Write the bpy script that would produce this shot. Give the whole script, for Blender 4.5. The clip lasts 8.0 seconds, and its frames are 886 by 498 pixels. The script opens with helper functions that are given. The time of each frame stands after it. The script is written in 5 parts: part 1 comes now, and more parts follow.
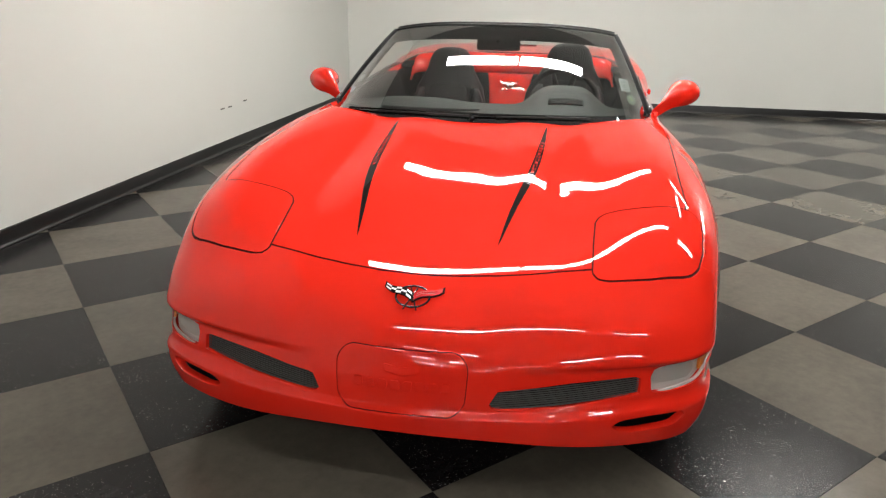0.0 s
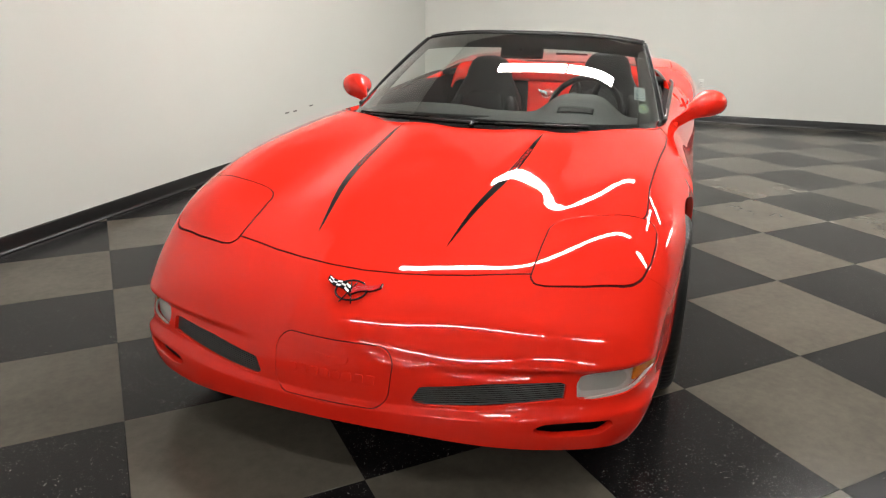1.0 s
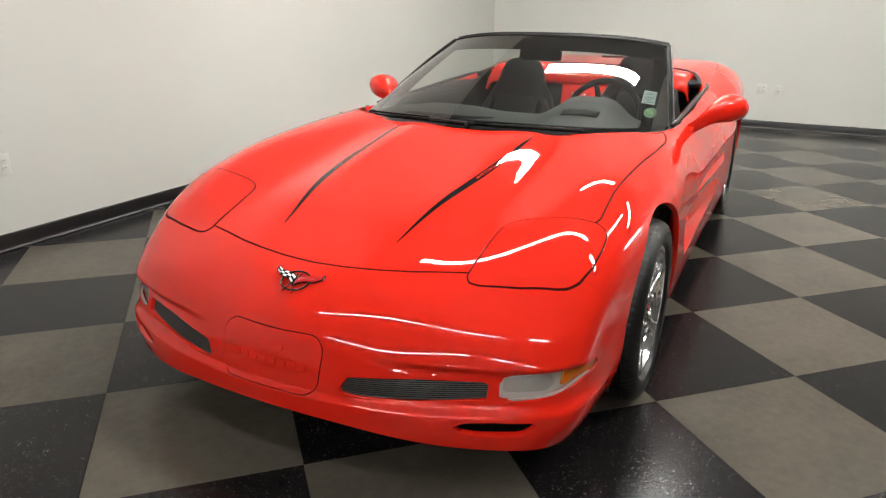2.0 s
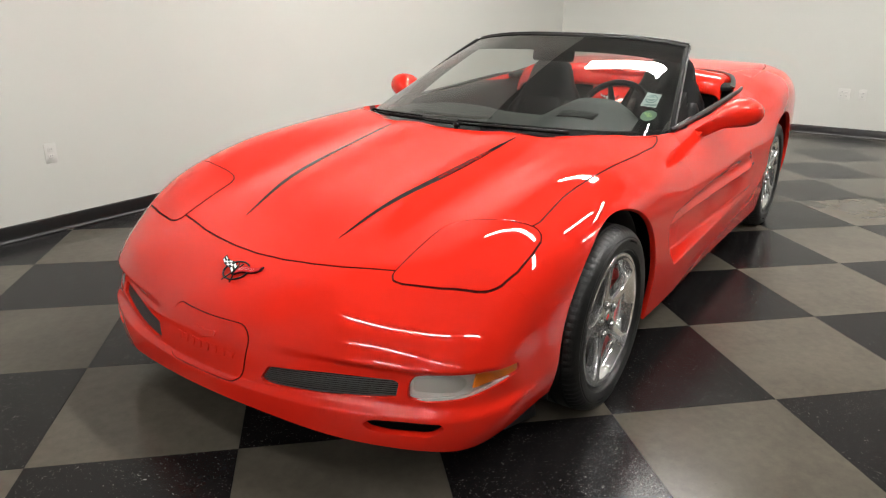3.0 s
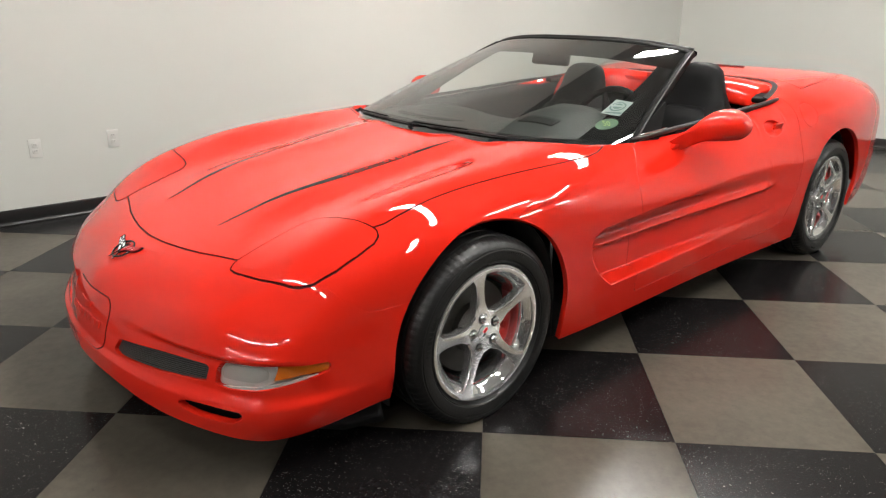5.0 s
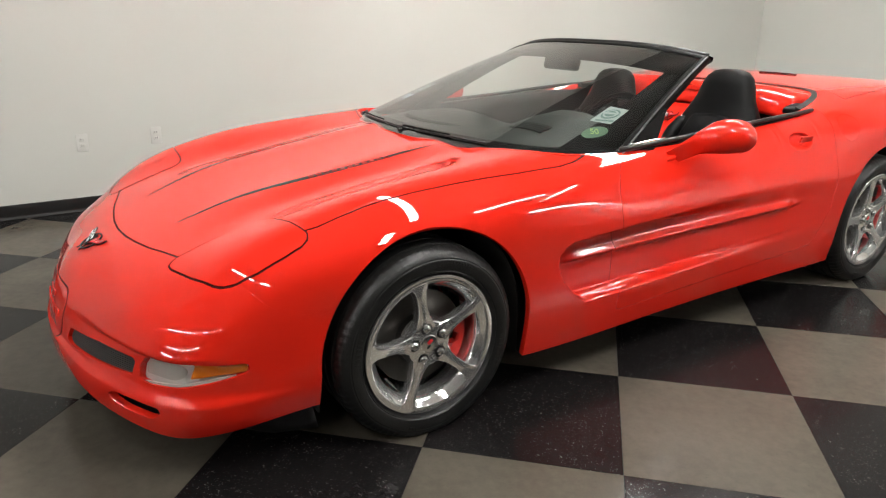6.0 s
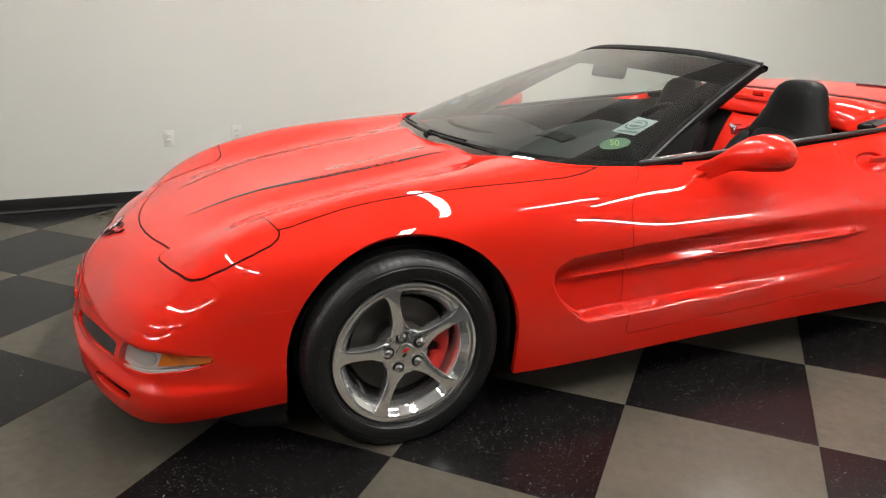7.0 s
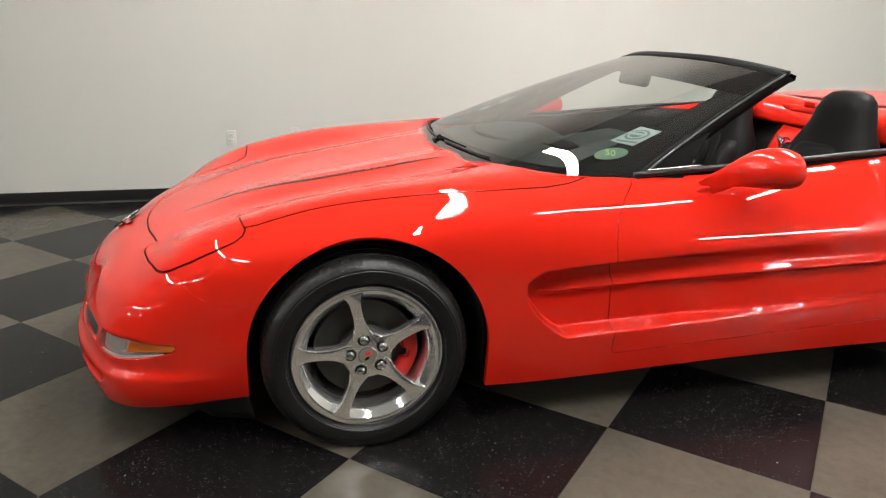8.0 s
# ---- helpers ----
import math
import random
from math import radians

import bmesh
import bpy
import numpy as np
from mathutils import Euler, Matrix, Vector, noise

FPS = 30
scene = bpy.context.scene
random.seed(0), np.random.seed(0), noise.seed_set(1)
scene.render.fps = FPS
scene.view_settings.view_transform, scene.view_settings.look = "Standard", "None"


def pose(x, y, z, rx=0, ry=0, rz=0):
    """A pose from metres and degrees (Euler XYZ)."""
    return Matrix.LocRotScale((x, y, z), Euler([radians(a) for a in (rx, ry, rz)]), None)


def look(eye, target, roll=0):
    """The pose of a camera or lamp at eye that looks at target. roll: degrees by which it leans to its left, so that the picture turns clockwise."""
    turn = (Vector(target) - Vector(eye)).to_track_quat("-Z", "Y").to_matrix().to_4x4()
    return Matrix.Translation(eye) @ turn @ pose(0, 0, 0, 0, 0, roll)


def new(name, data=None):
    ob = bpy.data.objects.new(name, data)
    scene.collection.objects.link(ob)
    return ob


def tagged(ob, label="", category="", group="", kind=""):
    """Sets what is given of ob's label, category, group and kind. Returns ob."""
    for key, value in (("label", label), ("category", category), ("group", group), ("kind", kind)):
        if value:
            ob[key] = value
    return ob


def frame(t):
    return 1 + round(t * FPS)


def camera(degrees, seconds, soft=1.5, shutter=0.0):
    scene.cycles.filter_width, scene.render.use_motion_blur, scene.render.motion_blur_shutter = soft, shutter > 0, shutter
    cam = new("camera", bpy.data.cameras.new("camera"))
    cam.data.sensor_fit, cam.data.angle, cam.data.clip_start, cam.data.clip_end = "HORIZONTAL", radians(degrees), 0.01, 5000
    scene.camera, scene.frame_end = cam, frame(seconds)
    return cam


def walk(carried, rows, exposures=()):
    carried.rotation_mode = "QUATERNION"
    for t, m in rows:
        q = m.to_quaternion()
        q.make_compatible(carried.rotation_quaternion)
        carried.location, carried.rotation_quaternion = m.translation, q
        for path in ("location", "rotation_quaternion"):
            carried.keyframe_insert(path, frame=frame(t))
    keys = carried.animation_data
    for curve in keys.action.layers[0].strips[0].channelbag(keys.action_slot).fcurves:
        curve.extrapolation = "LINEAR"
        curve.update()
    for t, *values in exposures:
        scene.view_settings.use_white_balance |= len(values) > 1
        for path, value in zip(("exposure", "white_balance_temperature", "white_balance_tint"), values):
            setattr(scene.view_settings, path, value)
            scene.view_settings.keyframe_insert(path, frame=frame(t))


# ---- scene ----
cam = camera(65.4, 8.0, soft=1.2)
PATH = [
    (0, (0.01, -0.046, 1.283), (1.085, 1.499, 0.606), 1.1),
    (0.5, (0.171, -0.195, 1.282), (1.134, 1.429, 0.622), 0.9),
    (1, (0.359, -0.325, 1.283), (1.192, 1.371, 0.626), 0.9),
    (2.5, (0.96, -0.582, 1.281), (1.423, 1.252, 0.63), 0.6),
    (3, (1.194, -0.631, 1.281), (1.526, 1.23, 0.628), 0.6),
    (3.5, (1.414, -0.665, 1.28), (1.64, 1.212, 0.628), 0.7),
    (4, (1.648, -0.682, 1.277), (1.743, 1.209, 0.632), 0.8),
    (4.5, (1.882, -0.682, 1.275), (1.858, 1.211, 0.63), 0.8),
    (6, (2.547, -0.533, 1.268), (2.159, 1.323, 0.632), 0.9),
    (6.5, (2.745, -0.448, 1.265), (2.177, 1.364, 0.636), 1.1),
    (7, (2.938, -0.358, 1.264), (2.215, 1.4, 0.64), 1.1),
    (7.5, (3.116, -0.259, 1.261), (2.25, 1.436, 0.647), 1.2),
    (8, (3.291, -0.154, 1.264), (2.304, 1.475, 0.652), 1.2),
]
walk(cam, [(t, look(eye, target, roll)) for t, eye, target, roll in PATH])

# ---- where the car stands: x to its tail, y to its right, z up; origin under the front axle ----
TH = radians(45.57)
ORIGIN = Vector((1.4886, 1.9808, 0.0))
CAR = Matrix.Translation(ORIGIN) @ Matrix.Rotation(TH, 4, "Z")

# ---- world and lamps ----
world = bpy.data.worlds.new("world")
world.use_nodes = True
world.node_tree.nodes["Background"].inputs[0].default_value = (0.9, 0.92, 1.0, 1)
world.node_tree.nodes["Background"].inputs[1].default_value = 0.02
scene.world = world
CEILING = 3.05  # height of the hung lights
LAMP_POWER = 115.0

# ---- materials ----


def mat(name, color, rough=0.5, metal=0.0, **more):
    m = bpy.data.materials.new(name)
    m.use_nodes = True
    b = m.node_tree.nodes["Principled BSDF"]
    b.inputs["Base Color"].default_value = (*color, 1)
    b.inputs["Roughness"].default_value = rough
    b.inputs["Metallic"].default_value = metal
    for k, v in more.items():
        b.inputs[k.replace("_", " ")].default_value = v
    return m


def tree(m):
    n = m.node_tree.nodes
    return n, m.node_tree.links, n["Principled BSDF"]


def noisy(m, scale, amount, detail=4.0, to="Base Color", dark=(0, 0, 0), bump=0.0, bump_scale=None, stretch=(1, 1, 1)):
    """Mottle a material's colour by noise in object space, with fine relief."""
    n, l, b = tree(m)
    co = n.new("ShaderNodeTexCoord")
    mp = n.new("ShaderNodeMapping")
    mp.inputs["Scale"].default_value = stretch
    l.new(co.outputs["Object"], mp.inputs[0])
    tx = n.new("ShaderNodeTexNoise")
    tx.inputs["Scale"].default_value, tx.inputs["Detail"].default_value = scale, detail
    l.new(mp.outputs[0], tx.inputs["Vector"])
    mix = n.new("ShaderNodeMix")
    mix.data_type = "RGBA"
    base = b.inputs["Base Color"].default_value[:]
    mix.inputs[6].default_value = base
    mix.inputs[7].default_value = (*[c * (1 - amount) + d * amount for c, d in zip(base, dark)], 1)
    l.new(tx.outputs["Fac"], mix.inputs[0])
    l.new(mix.outputs[2], b.inputs["Base Color"])
    if bump:
        t2 = n.new("ShaderNodeTexNoise")
        t2.inputs["Scale"].default_value, t2.inputs["Detail"].default_value = bump_scale or scale * 4, 3
        l.new(mp.outputs[0], t2.inputs["Vector"])
        bp = n.new("ShaderNodeBump")
        bp.inputs["Strength"].default_value, bp.inputs["Distance"].default_value = bump, 0.002
        l.new(t2.outputs["Fac"], bp.inputs["Height"])
        l.new(bp.outputs[0], b.inputs["Normal"])
    return m


PAINT = mat("red_paint", (0.70, 0.0195, 0.0092), 0.5, Coat_Weight=1.0, Coat_Roughness=0.022, Specular_IOR_Level=0.0)
BLACK_TRIM = noisy(mat("black_trim", (0.005, 0.005, 0.005), 0.5, Specular_IOR_Level=0.06), 60, 0.3, bump=0.1)
FRIT = mat("glass_frit", (0.003, 0.003, 0.003), 0.5, Specular_IOR_Level=0.0)
BLACK_GLOSS = mat("black_gloss", (0.008, 0.008, 0.009), 0.08)
DAM = noisy(mat("dam_plastic", (0.030, 0.030, 0.031), 0.45), 40, 0.4, bump=0.1)
LINER = noisy(mat("wheel_well_liner", (0.018, 0.017, 0.016), 0.8), 30, 0.5, bump=0.3)
RUBBER = noisy(mat("tyre_rubber", (0.013, 0.013, 0.013), 0.36, Specular_IOR_Level=0.40), 40, 0.4, bump=0.40, bump_scale=140)
CHROME = mat("chrome", (0.92, 0.92, 0.93), 0.08, 1.0)
POLISHED = mat("polished_alloy", (0.97, 0.97, 0.97), 0.09, 0.92)
SATIN = mat("satin_alloy", (0.97, 0.97, 0.97), 0.09, 0.91)
TRIM_STEEL = mat("trim_steel", (0.12, 0.12, 0.12), 0.35, 1.0)
DULL_STEEL = noisy(mat("brake_steel", (0.085, 0.078, 0.070), 0.5, 0.7), 25, 0.5)
n_, l_, b_ = tree(PAINT)  # a faint waviness in the clear coat
wv_, tc_, bp_ = n_.new("ShaderNodeTexNoise"), n_.new("ShaderNodeTexCoord"), n_.new("ShaderNodeBump")
wv_.inputs["Scale"].default_value, wv_.inputs["Detail"].default_value = 7.0, 1.0
bp_.inputs["Strength"].default_value, bp_.inputs["Distance"].default_value = 0.5, 0.0008
l_.new(tc_.outputs["Object"], wv_.inputs["Vector"]), l_.new(wv_.outputs["Fac"], bp_.inputs["Height"]), l_.new(bp_.outputs[0], b_.inputs["Coat Normal"])
CALIPER = mat("caliper_red", (0.50, 0.02, 0.015), 0.4)
LEATHER = noisy(mat("black_leather", (0.0055, 0.0055, 0.0058), 0.46, Specular_IOR_Level=0.10), 12, 0.4, bump=0.35, bump_scale=260)
DASH = noisy(mat("dash_vinyl", (0.0150, 0.0200, 0.0170), 0.6, Specular_IOR_Level=0.3), 20, 0.25, bump=0.3, bump_scale=320)
CARPET = noisy(mat("black_carpet", (0.012, 0.012, 0.012), 0.95), 80, 0.5, bump=0.4)
MESH_GREY = mat("grille_bar", (0.085, 0.085, 0.085), 0.4, 0.5)
# dark red that paints the shade inside the body's shut lines
GAP_SHADE = mat("shut_line_shade", (0.055, 0.004, 0.003), 0.7, Specular_IOR_Level=0.1)
# near-black that paints the shade inside openings, on backing sheets and slot patches
HOLE = mat("opening_shade", (0.002, 0.002, 0.002), 0.8, Specular_IOR_Level=0.05)
LAMP_CLEAR = mat("lamp_reflector", (0.80, 0.79, 0.77), 0.30, 0.5)
LAMP_BOWL = mat("lamp_bowl", (0.60, 0.59, 0.56), 0.30, 0.5)
LAMP_AMBER = mat("lamp_amber", (0.80, 0.22, 0.015), 0.25, 0.15)
n_, l_, b_ = tree(LAMP_CLEAR)  # fine upright ribs pressed into the lens
wv, tc_, bp_ = n_.new("ShaderNodeTexWave"), n_.new("ShaderNodeTexCoord"), n_.new("ShaderNodeBump")
wv.bands_direction, wv.inputs["Scale"].default_value, wv.inputs["Distortion"].default_value = "Y", 45, 0.6
bp_.inputs["Strength"].default_value, bp_.inputs["Distance"].default_value = 0.12, 0.002
l_.new(tc_.outputs["Object"], wv.inputs["Vector"]), l_.new(wv.outputs["Fac"], bp_.inputs["Height"]), l_.new(bp_.outputs[0], b_.inputs["Normal"])
DECAL = mat("decal_black", (0.005, 0.004, 0.004), 0.5, Specular_IOR_Level=0.0, Coat_Weight=1.0, Coat_Roughness=0.03)
DECAL_RED = mat("decal_red_marks", (0.42, 0.014, 0.010), 0.5, Specular_IOR_Level=0.0, Coat_Weight=1.0, Coat_Roughness=0.03)
WHITE = mat("white_enamel", (0.8, 0.8, 0.8), 0.3)
FLAG_RED = mat("red_enamel", (0.62, 0.02, 0.025), 0.25, Coat_Weight=0.6)
PLASTIC_WHITE = mat("outlet_plastic", (0.64, 0.64, 0.61), 0.4)
STICKER_WHITE = mat("sticker_paper", (0.20, 0.24, 0.23), 0.5)
STICKER_GREEN = mat("sticker_green", (0.05, 0.115, 0.06), 0.5)
STICKER_DARK = mat("sticker_ink", (0.05, 0.10, 0.09), 0.5)
STICKER_LIME = mat("sticker_lime", (0.22, 0.34, 0.09), 0.5)
STICKER_BLUE = mat("sticker_blue", (0.20, 0.36, 0.50), 0.5)


def glass_material(name, tint, rough=0.0, ior=1.5):
    m = bpy.data.materials.new(name)
    m.use_nodes = True
    n, l = m.node_tree.nodes, m.node_tree.links
    n.remove(n["Principled BSDF"])
    tr, gl, fr, mx = n.new("ShaderNodeBsdfTransparent"), n.new("ShaderNodeBsdfGlossy"), n.new("ShaderNodeFresnel"), n.new("ShaderNodeMixShader")
    tr.inputs[0].default_value, gl.inputs["Roughness"].default_value, fr.inputs[0].default_value = (*tint, 1), rough, ior
    # both faces of the pane reflect: 2F / (1 + F)
    two, one, both = (n.new("ShaderNodeMath") for _ in range(3))
    two.operation, one.operation, both.operation = "MULTIPLY", "ADD", "DIVIDE"
    two.inputs[1].default_value, one.inputs[1].default_value = 2.0, 1.0
    l.new(fr.outputs[0], two.inputs[0]), l.new(fr.outputs[0], one.inputs[0])
    l.new(two.outputs[0], both.inputs[0]), l.new(one.outputs[0], both.inputs[1])
    l.new(both.outputs[0], mx.inputs[0]), l.new(tr.outputs[0], mx.inputs[1]), l.new(gl.outputs[0], mx.inputs[2])
    l.new(mx.outputs[0], n["Material Output"].inputs[0])
    return m


GLASS = glass_material("windscreen_glass", (0.80, 0.86, 0.83), ior=1.65)
LENS = glass_material("lamp_lens", (0.90, 0.90, 0.88), 0.02)

WALL = noisy(mat("painted_wall", (0.625, 0.63, 0.592), 0.55), 1.3, 0.05, bump=0.12, bump_scale=160)
# invented dark colour for the two unseen walls, to cut haze on the car
DARK_WALL = noisy(mat("unseen_dark_wall", (0.05, 0.05, 0.049), 0.6), 1.3, 0.08, bump=0.12, bump_scale=160)
BASE = noisy(mat("black_vinyl_base", (0.012, 0.012, 0.012), 0.35), 8, 0.3)
CEIL = noisy(mat("grey_ceiling", (0.28, 0.28, 0.272), 0.9), 30, 0.3)


def tile_material(name, color, fleck, amount, rough):
    """Waxed vinyl tile: flecks, a soft mottle, scuffs and small random shifts from tile to tile."""
    m = mat(name, color, rough, Specular_IOR_Level=0.15)
    n, l, b = tree(m)
    co, info = n.new("ShaderNodeTexCoord"), n.new("ShaderNodeObjectInfo")
    geo = n.new("ShaderNodeNewGeometry")
    off = n.new("ShaderNodeVectorMath")
    off.operation = "MULTIPLY_ADD"
    off.inputs[1].default_value = (1, 1, 1)
    l.new(geo.outputs["Position"], off.inputs[0])
    cmb = n.new("ShaderNodeCombineXYZ")
    l.new(info.outputs["Random"], cmb.inputs[2])
    sc = n.new("ShaderNodeVectorMath")
    sc.operation = "SCALE"
    sc.inputs["Scale"].default_value = 40
    l.new(cmb.outputs[0], sc.inputs[0]), l.new(sc.outputs[0], off.inputs[2])
    # flecks: small stretched chips
    warp = n.new("ShaderNodeTexNoise")
    warp.inputs["Scale"].default_value = 22
    l.new(off.outputs[0], warp.inputs["Vector"])
    mixv = n.new("ShaderNodeMix")
    mixv.data_type = "VECTOR"
    mixv.inputs[0].default_value = 0.06
    l.new(off.outputs[0], mixv.inputs[4]), l.new(warp.outputs["Color"], mixv.inputs[5])
    chips = n.new("ShaderNodeTexNoise")
    chips.inputs["Scale"].default_value, chips.inputs["Detail"].default_value, chips.inputs["Roughness"].default_value = 215, 1.5, 0.5
    l.new(mixv.outputs[1], chips.inputs["Vector"])
    ramp = n.new("ShaderNodeValToRGB")
    ramp.color_ramp.elements[0].position, ramp.color_ramp.elements[1].position = 0.70, 0.725
    swarm = n.new("ShaderNodeTexNoise")  # flecks gather in drifts
    swarm.inputs["Scale"].default_value, swarm.inputs["Detail"].default_value = 7.0, 2
    l.new(off.outputs[0], swarm.inputs["Vector"])
    lift_ = n.new("ShaderNodeMath")
    lift_.operation = "MULTIPLY_ADD"
    lift_.inputs[1].default_value, lift_.inputs[2].default_value = 0.13, -0.065
    l.new(swarm.outputs["Fac"], lift_.inputs[0])
    both_ = n.new("ShaderNodeMath")
    l.new(chips.outputs["Fac"], both_.inputs[0]), l.new(lift_.outputs[0], both_.inputs[1])
    l.new(both_.outputs[0], ramp.inputs[0])
    big = n.new("ShaderNodeTexNoise")
    big.inputs["Scale"].default_value, big.inputs["Detail"].default_value = 3.2, 6
    l.new(off.outputs[0], big.inputs["Vector"])
    shade = n.new("ShaderNodeMix")
    shade.data_type = "RGBA"
    shade.inputs[6].default_value = (*[c * 0.45 for c in color], 1)
    shade.inputs[7].default_value = (*[c * 1.55 for c in color], 1)
    fine = n.new("ShaderNodeTexNoise")
    fine.inputs["Scale"].default_value, fine.inputs["Detail"].default_value, fine.inputs["Roughness"].default_value = 26, 5, 0.7
    l.new(off.outputs[0], fine.inputs["Vector"])
    blend = n.new("ShaderNodeMix")
    blend.inputs[0].default_value = 0.5
    l.new(big.outputs["Fac"], blend.inputs[2]), l.new(fine.outputs["Fac"], blend.inputs[3])
    l.new(blend.outputs[0], shade.inputs[0])
    mul = n.new("ShaderNodeMath")
    mul.operation = "MULTIPLY"
    mul.inputs[1].default_value = amount
    l.new(ramp.outputs[0], mul.inputs[0])
    mx = n.new("ShaderNodeMix")
    mx.data_type = "RGBA"
    mx.inputs[7].default_value = (*fleck, 1)
    l.new(mul.outputs[0], mx.inputs[0]), l.new(shade.outputs[2], mx.inputs[6])
    hsv = n.new("ShaderNodeHueSaturation")
    rnd = n.new("ShaderNodeMapRange")
    rnd.inputs[3].default_value, rnd.inputs[4].default_value = 0.88, 1.12
    l.new(info.outputs["Random"], rnd.inputs[0]), l.new(rnd.outputs[0], hsv.inputs["Value"])
    l.new(mx.outputs[2], hsv.inputs["Color"]), l.new(hsv.outputs[0], b.inputs["Base Color"])
    rr = n.new("ShaderNodeMapRange")
    rr.inputs[3].default_value, rr.inputs[4].default_value = rough * 0.85, rough * 1.2
    l.new(big.outputs["Fac"], rr.inputs[0]), l.new(rr.outputs[0], b.inputs["Roughness"])
    bp = n.new("ShaderNodeBump")
    bp.inputs["Strength"].default_value, bp.inputs["Distance"].default_value = 0.02, 0.001
    l.new(big.outputs["Fac"], bp.inputs["Height"]), l.new(bp.outputs[0], b.inputs["Normal"])
    return m


TILE_DARK = tile_material("dark_tile", (0.0095, 0.0085, 0.0088), (0.24, 0.23, 0.215), 0.9, 0.22)
TILE_GREY = tile_material("grey_tile", (0.090, 0.080, 0.064), (0.046, 0.046, 0.038), 0.4, 0.20)
WALL_MARK = noisy(mat("wall_mark", (0.16, 0.155, 0.145), 0.7), 60, 0.5)
GROUT = mat("tile_adhesive", (0.03, 0.03, 0.03), 0.8)


def emitter(name, color, strength):
    m = bpy.data.materials.new(name)
    m.use_nodes = True
    n, l = m.node_tree.nodes, m.node_tree.links
    n.remove(n["Principled BSDF"])
    e = n.new("ShaderNodeEmission")
    e.inputs[0].default_value, e.inputs[1].default_value = (*color, 1), strength
    l.new(e.outputs[0], n["Material Output"].inputs[0])
    return m


TUBE = emitter("lit_tube", (1.0, 0.975, 0.925), LAMP_POWER)

# ---- small builders ----


def empty(name, m, label, category, group="", kind=""):
    ob = new(name)
    ob.matrix_world = m
    ob.empty_display_size = 0.1
    return tagged(ob, label, category, group, kind)


def part(name, bm, material, parent, label="", smooth=True, m=None):
    """Link a bmesh as one mesh object under its thing or part, in the parent's own space."""
    me = bpy.data.meshes.new(name)
    bm.to_mesh(me)
    bm.free()
    for p in me.polygons:
        p.use_smooth = smooth
    for mt in material if isinstance(material, (list, tuple)) else [material]:
        me.materials.append(mt)
    ob = new(name, me)
    ob.parent = parent
    if m is not None:
        ob.matrix_basis = m
    return tagged(ob, label)


def box_bm(bm, lo, hi, bevel=0.0, seg=2, m=None):
    r = bmesh.ops.create_cube(bm, size=1)
    vs = r["verts"]
    mid = [(a + b) / 2 for a, b in zip(lo, hi)]
    dim = [b - a for a, b in zip(lo, hi)]
    bmesh.ops.transform(bm, matrix=Matrix.Translation(mid) @ Matrix.Diagonal((*dim, 1)), verts=vs)
    if bevel:
        es = list({e for v in vs for e in v.link_edges})
        vs = list({v for f in bmesh.ops.bevel(bm, geom=es, offset=bevel, segments=seg, profile=0.5, affect="EDGES")["faces"] for v in f.verts} | {v for v in vs if v.is_valid})
    if m is not None:
        bmesh.ops.transform(bm, matrix=m, verts=vs)
    return bm


def box(lo, hi, bevel=0.0, seg=2, m=None):
    return box_bm(bmesh.new(), lo, hi, bevel, seg, m)


def grid_bm(f, us, vs, close_u=False, close_v=False, thick=0.0, bm=None, flip=False):
    """A sheet of points f(u, v), with thickness if asked."""
    bm = bm or bmesh.new()
    layers = []
    pts = [[Vector(f(u, v)) for v in vs] for u in us]
    nu, nv = len(us), len(vs)

    def face(q):
        try:
            bm.faces.new(q[::-1] if flip else q)
        except ValueError:
            pass
    grid = [[bm.verts.new(p) for p in row] for row in pts]
    for i in range(nu - (not close_u)):
        for j in range(nv - (not close_v)):
            a, b = (i + 1) % nu, (j + 1) % nv
            face([grid[i][j], grid[a][j], grid[a][b], grid[i][b]])
    if thick:
        bm.normal_update()
        back = [[bm.verts.new(v.co - v.normal * thick) for v in row] for row in grid]
        for i in range(nu - (not close_u)):
            for j in range(nv - (not close_v)):
                a, b = (i + 1) % nu, (j + 1) % nv
                face([back[i][j], back[i][b], back[a][b], back[a][j]])
        rim = []
        if not close_v:
            rim += [((i, 0), (i + 1, 0), True) for i in range(nu - 1)] + [((i, nv - 1), (i + 1, nv - 1), False) for i in range(nu - 1)]
        if not close_u:
            rim += [((0, j), (0, j + 1), False) for j in range(nv - 1)] + [((nu - 1, j), (nu - 1, j + 1), True) for j in range(nv - 1)]
        for (a, b), (c, d), rev in rim:
            q = [grid[a][b], back[a][b], back[c][d], grid[c][d]]
            face(q if rev else q[::-1])
    return bm


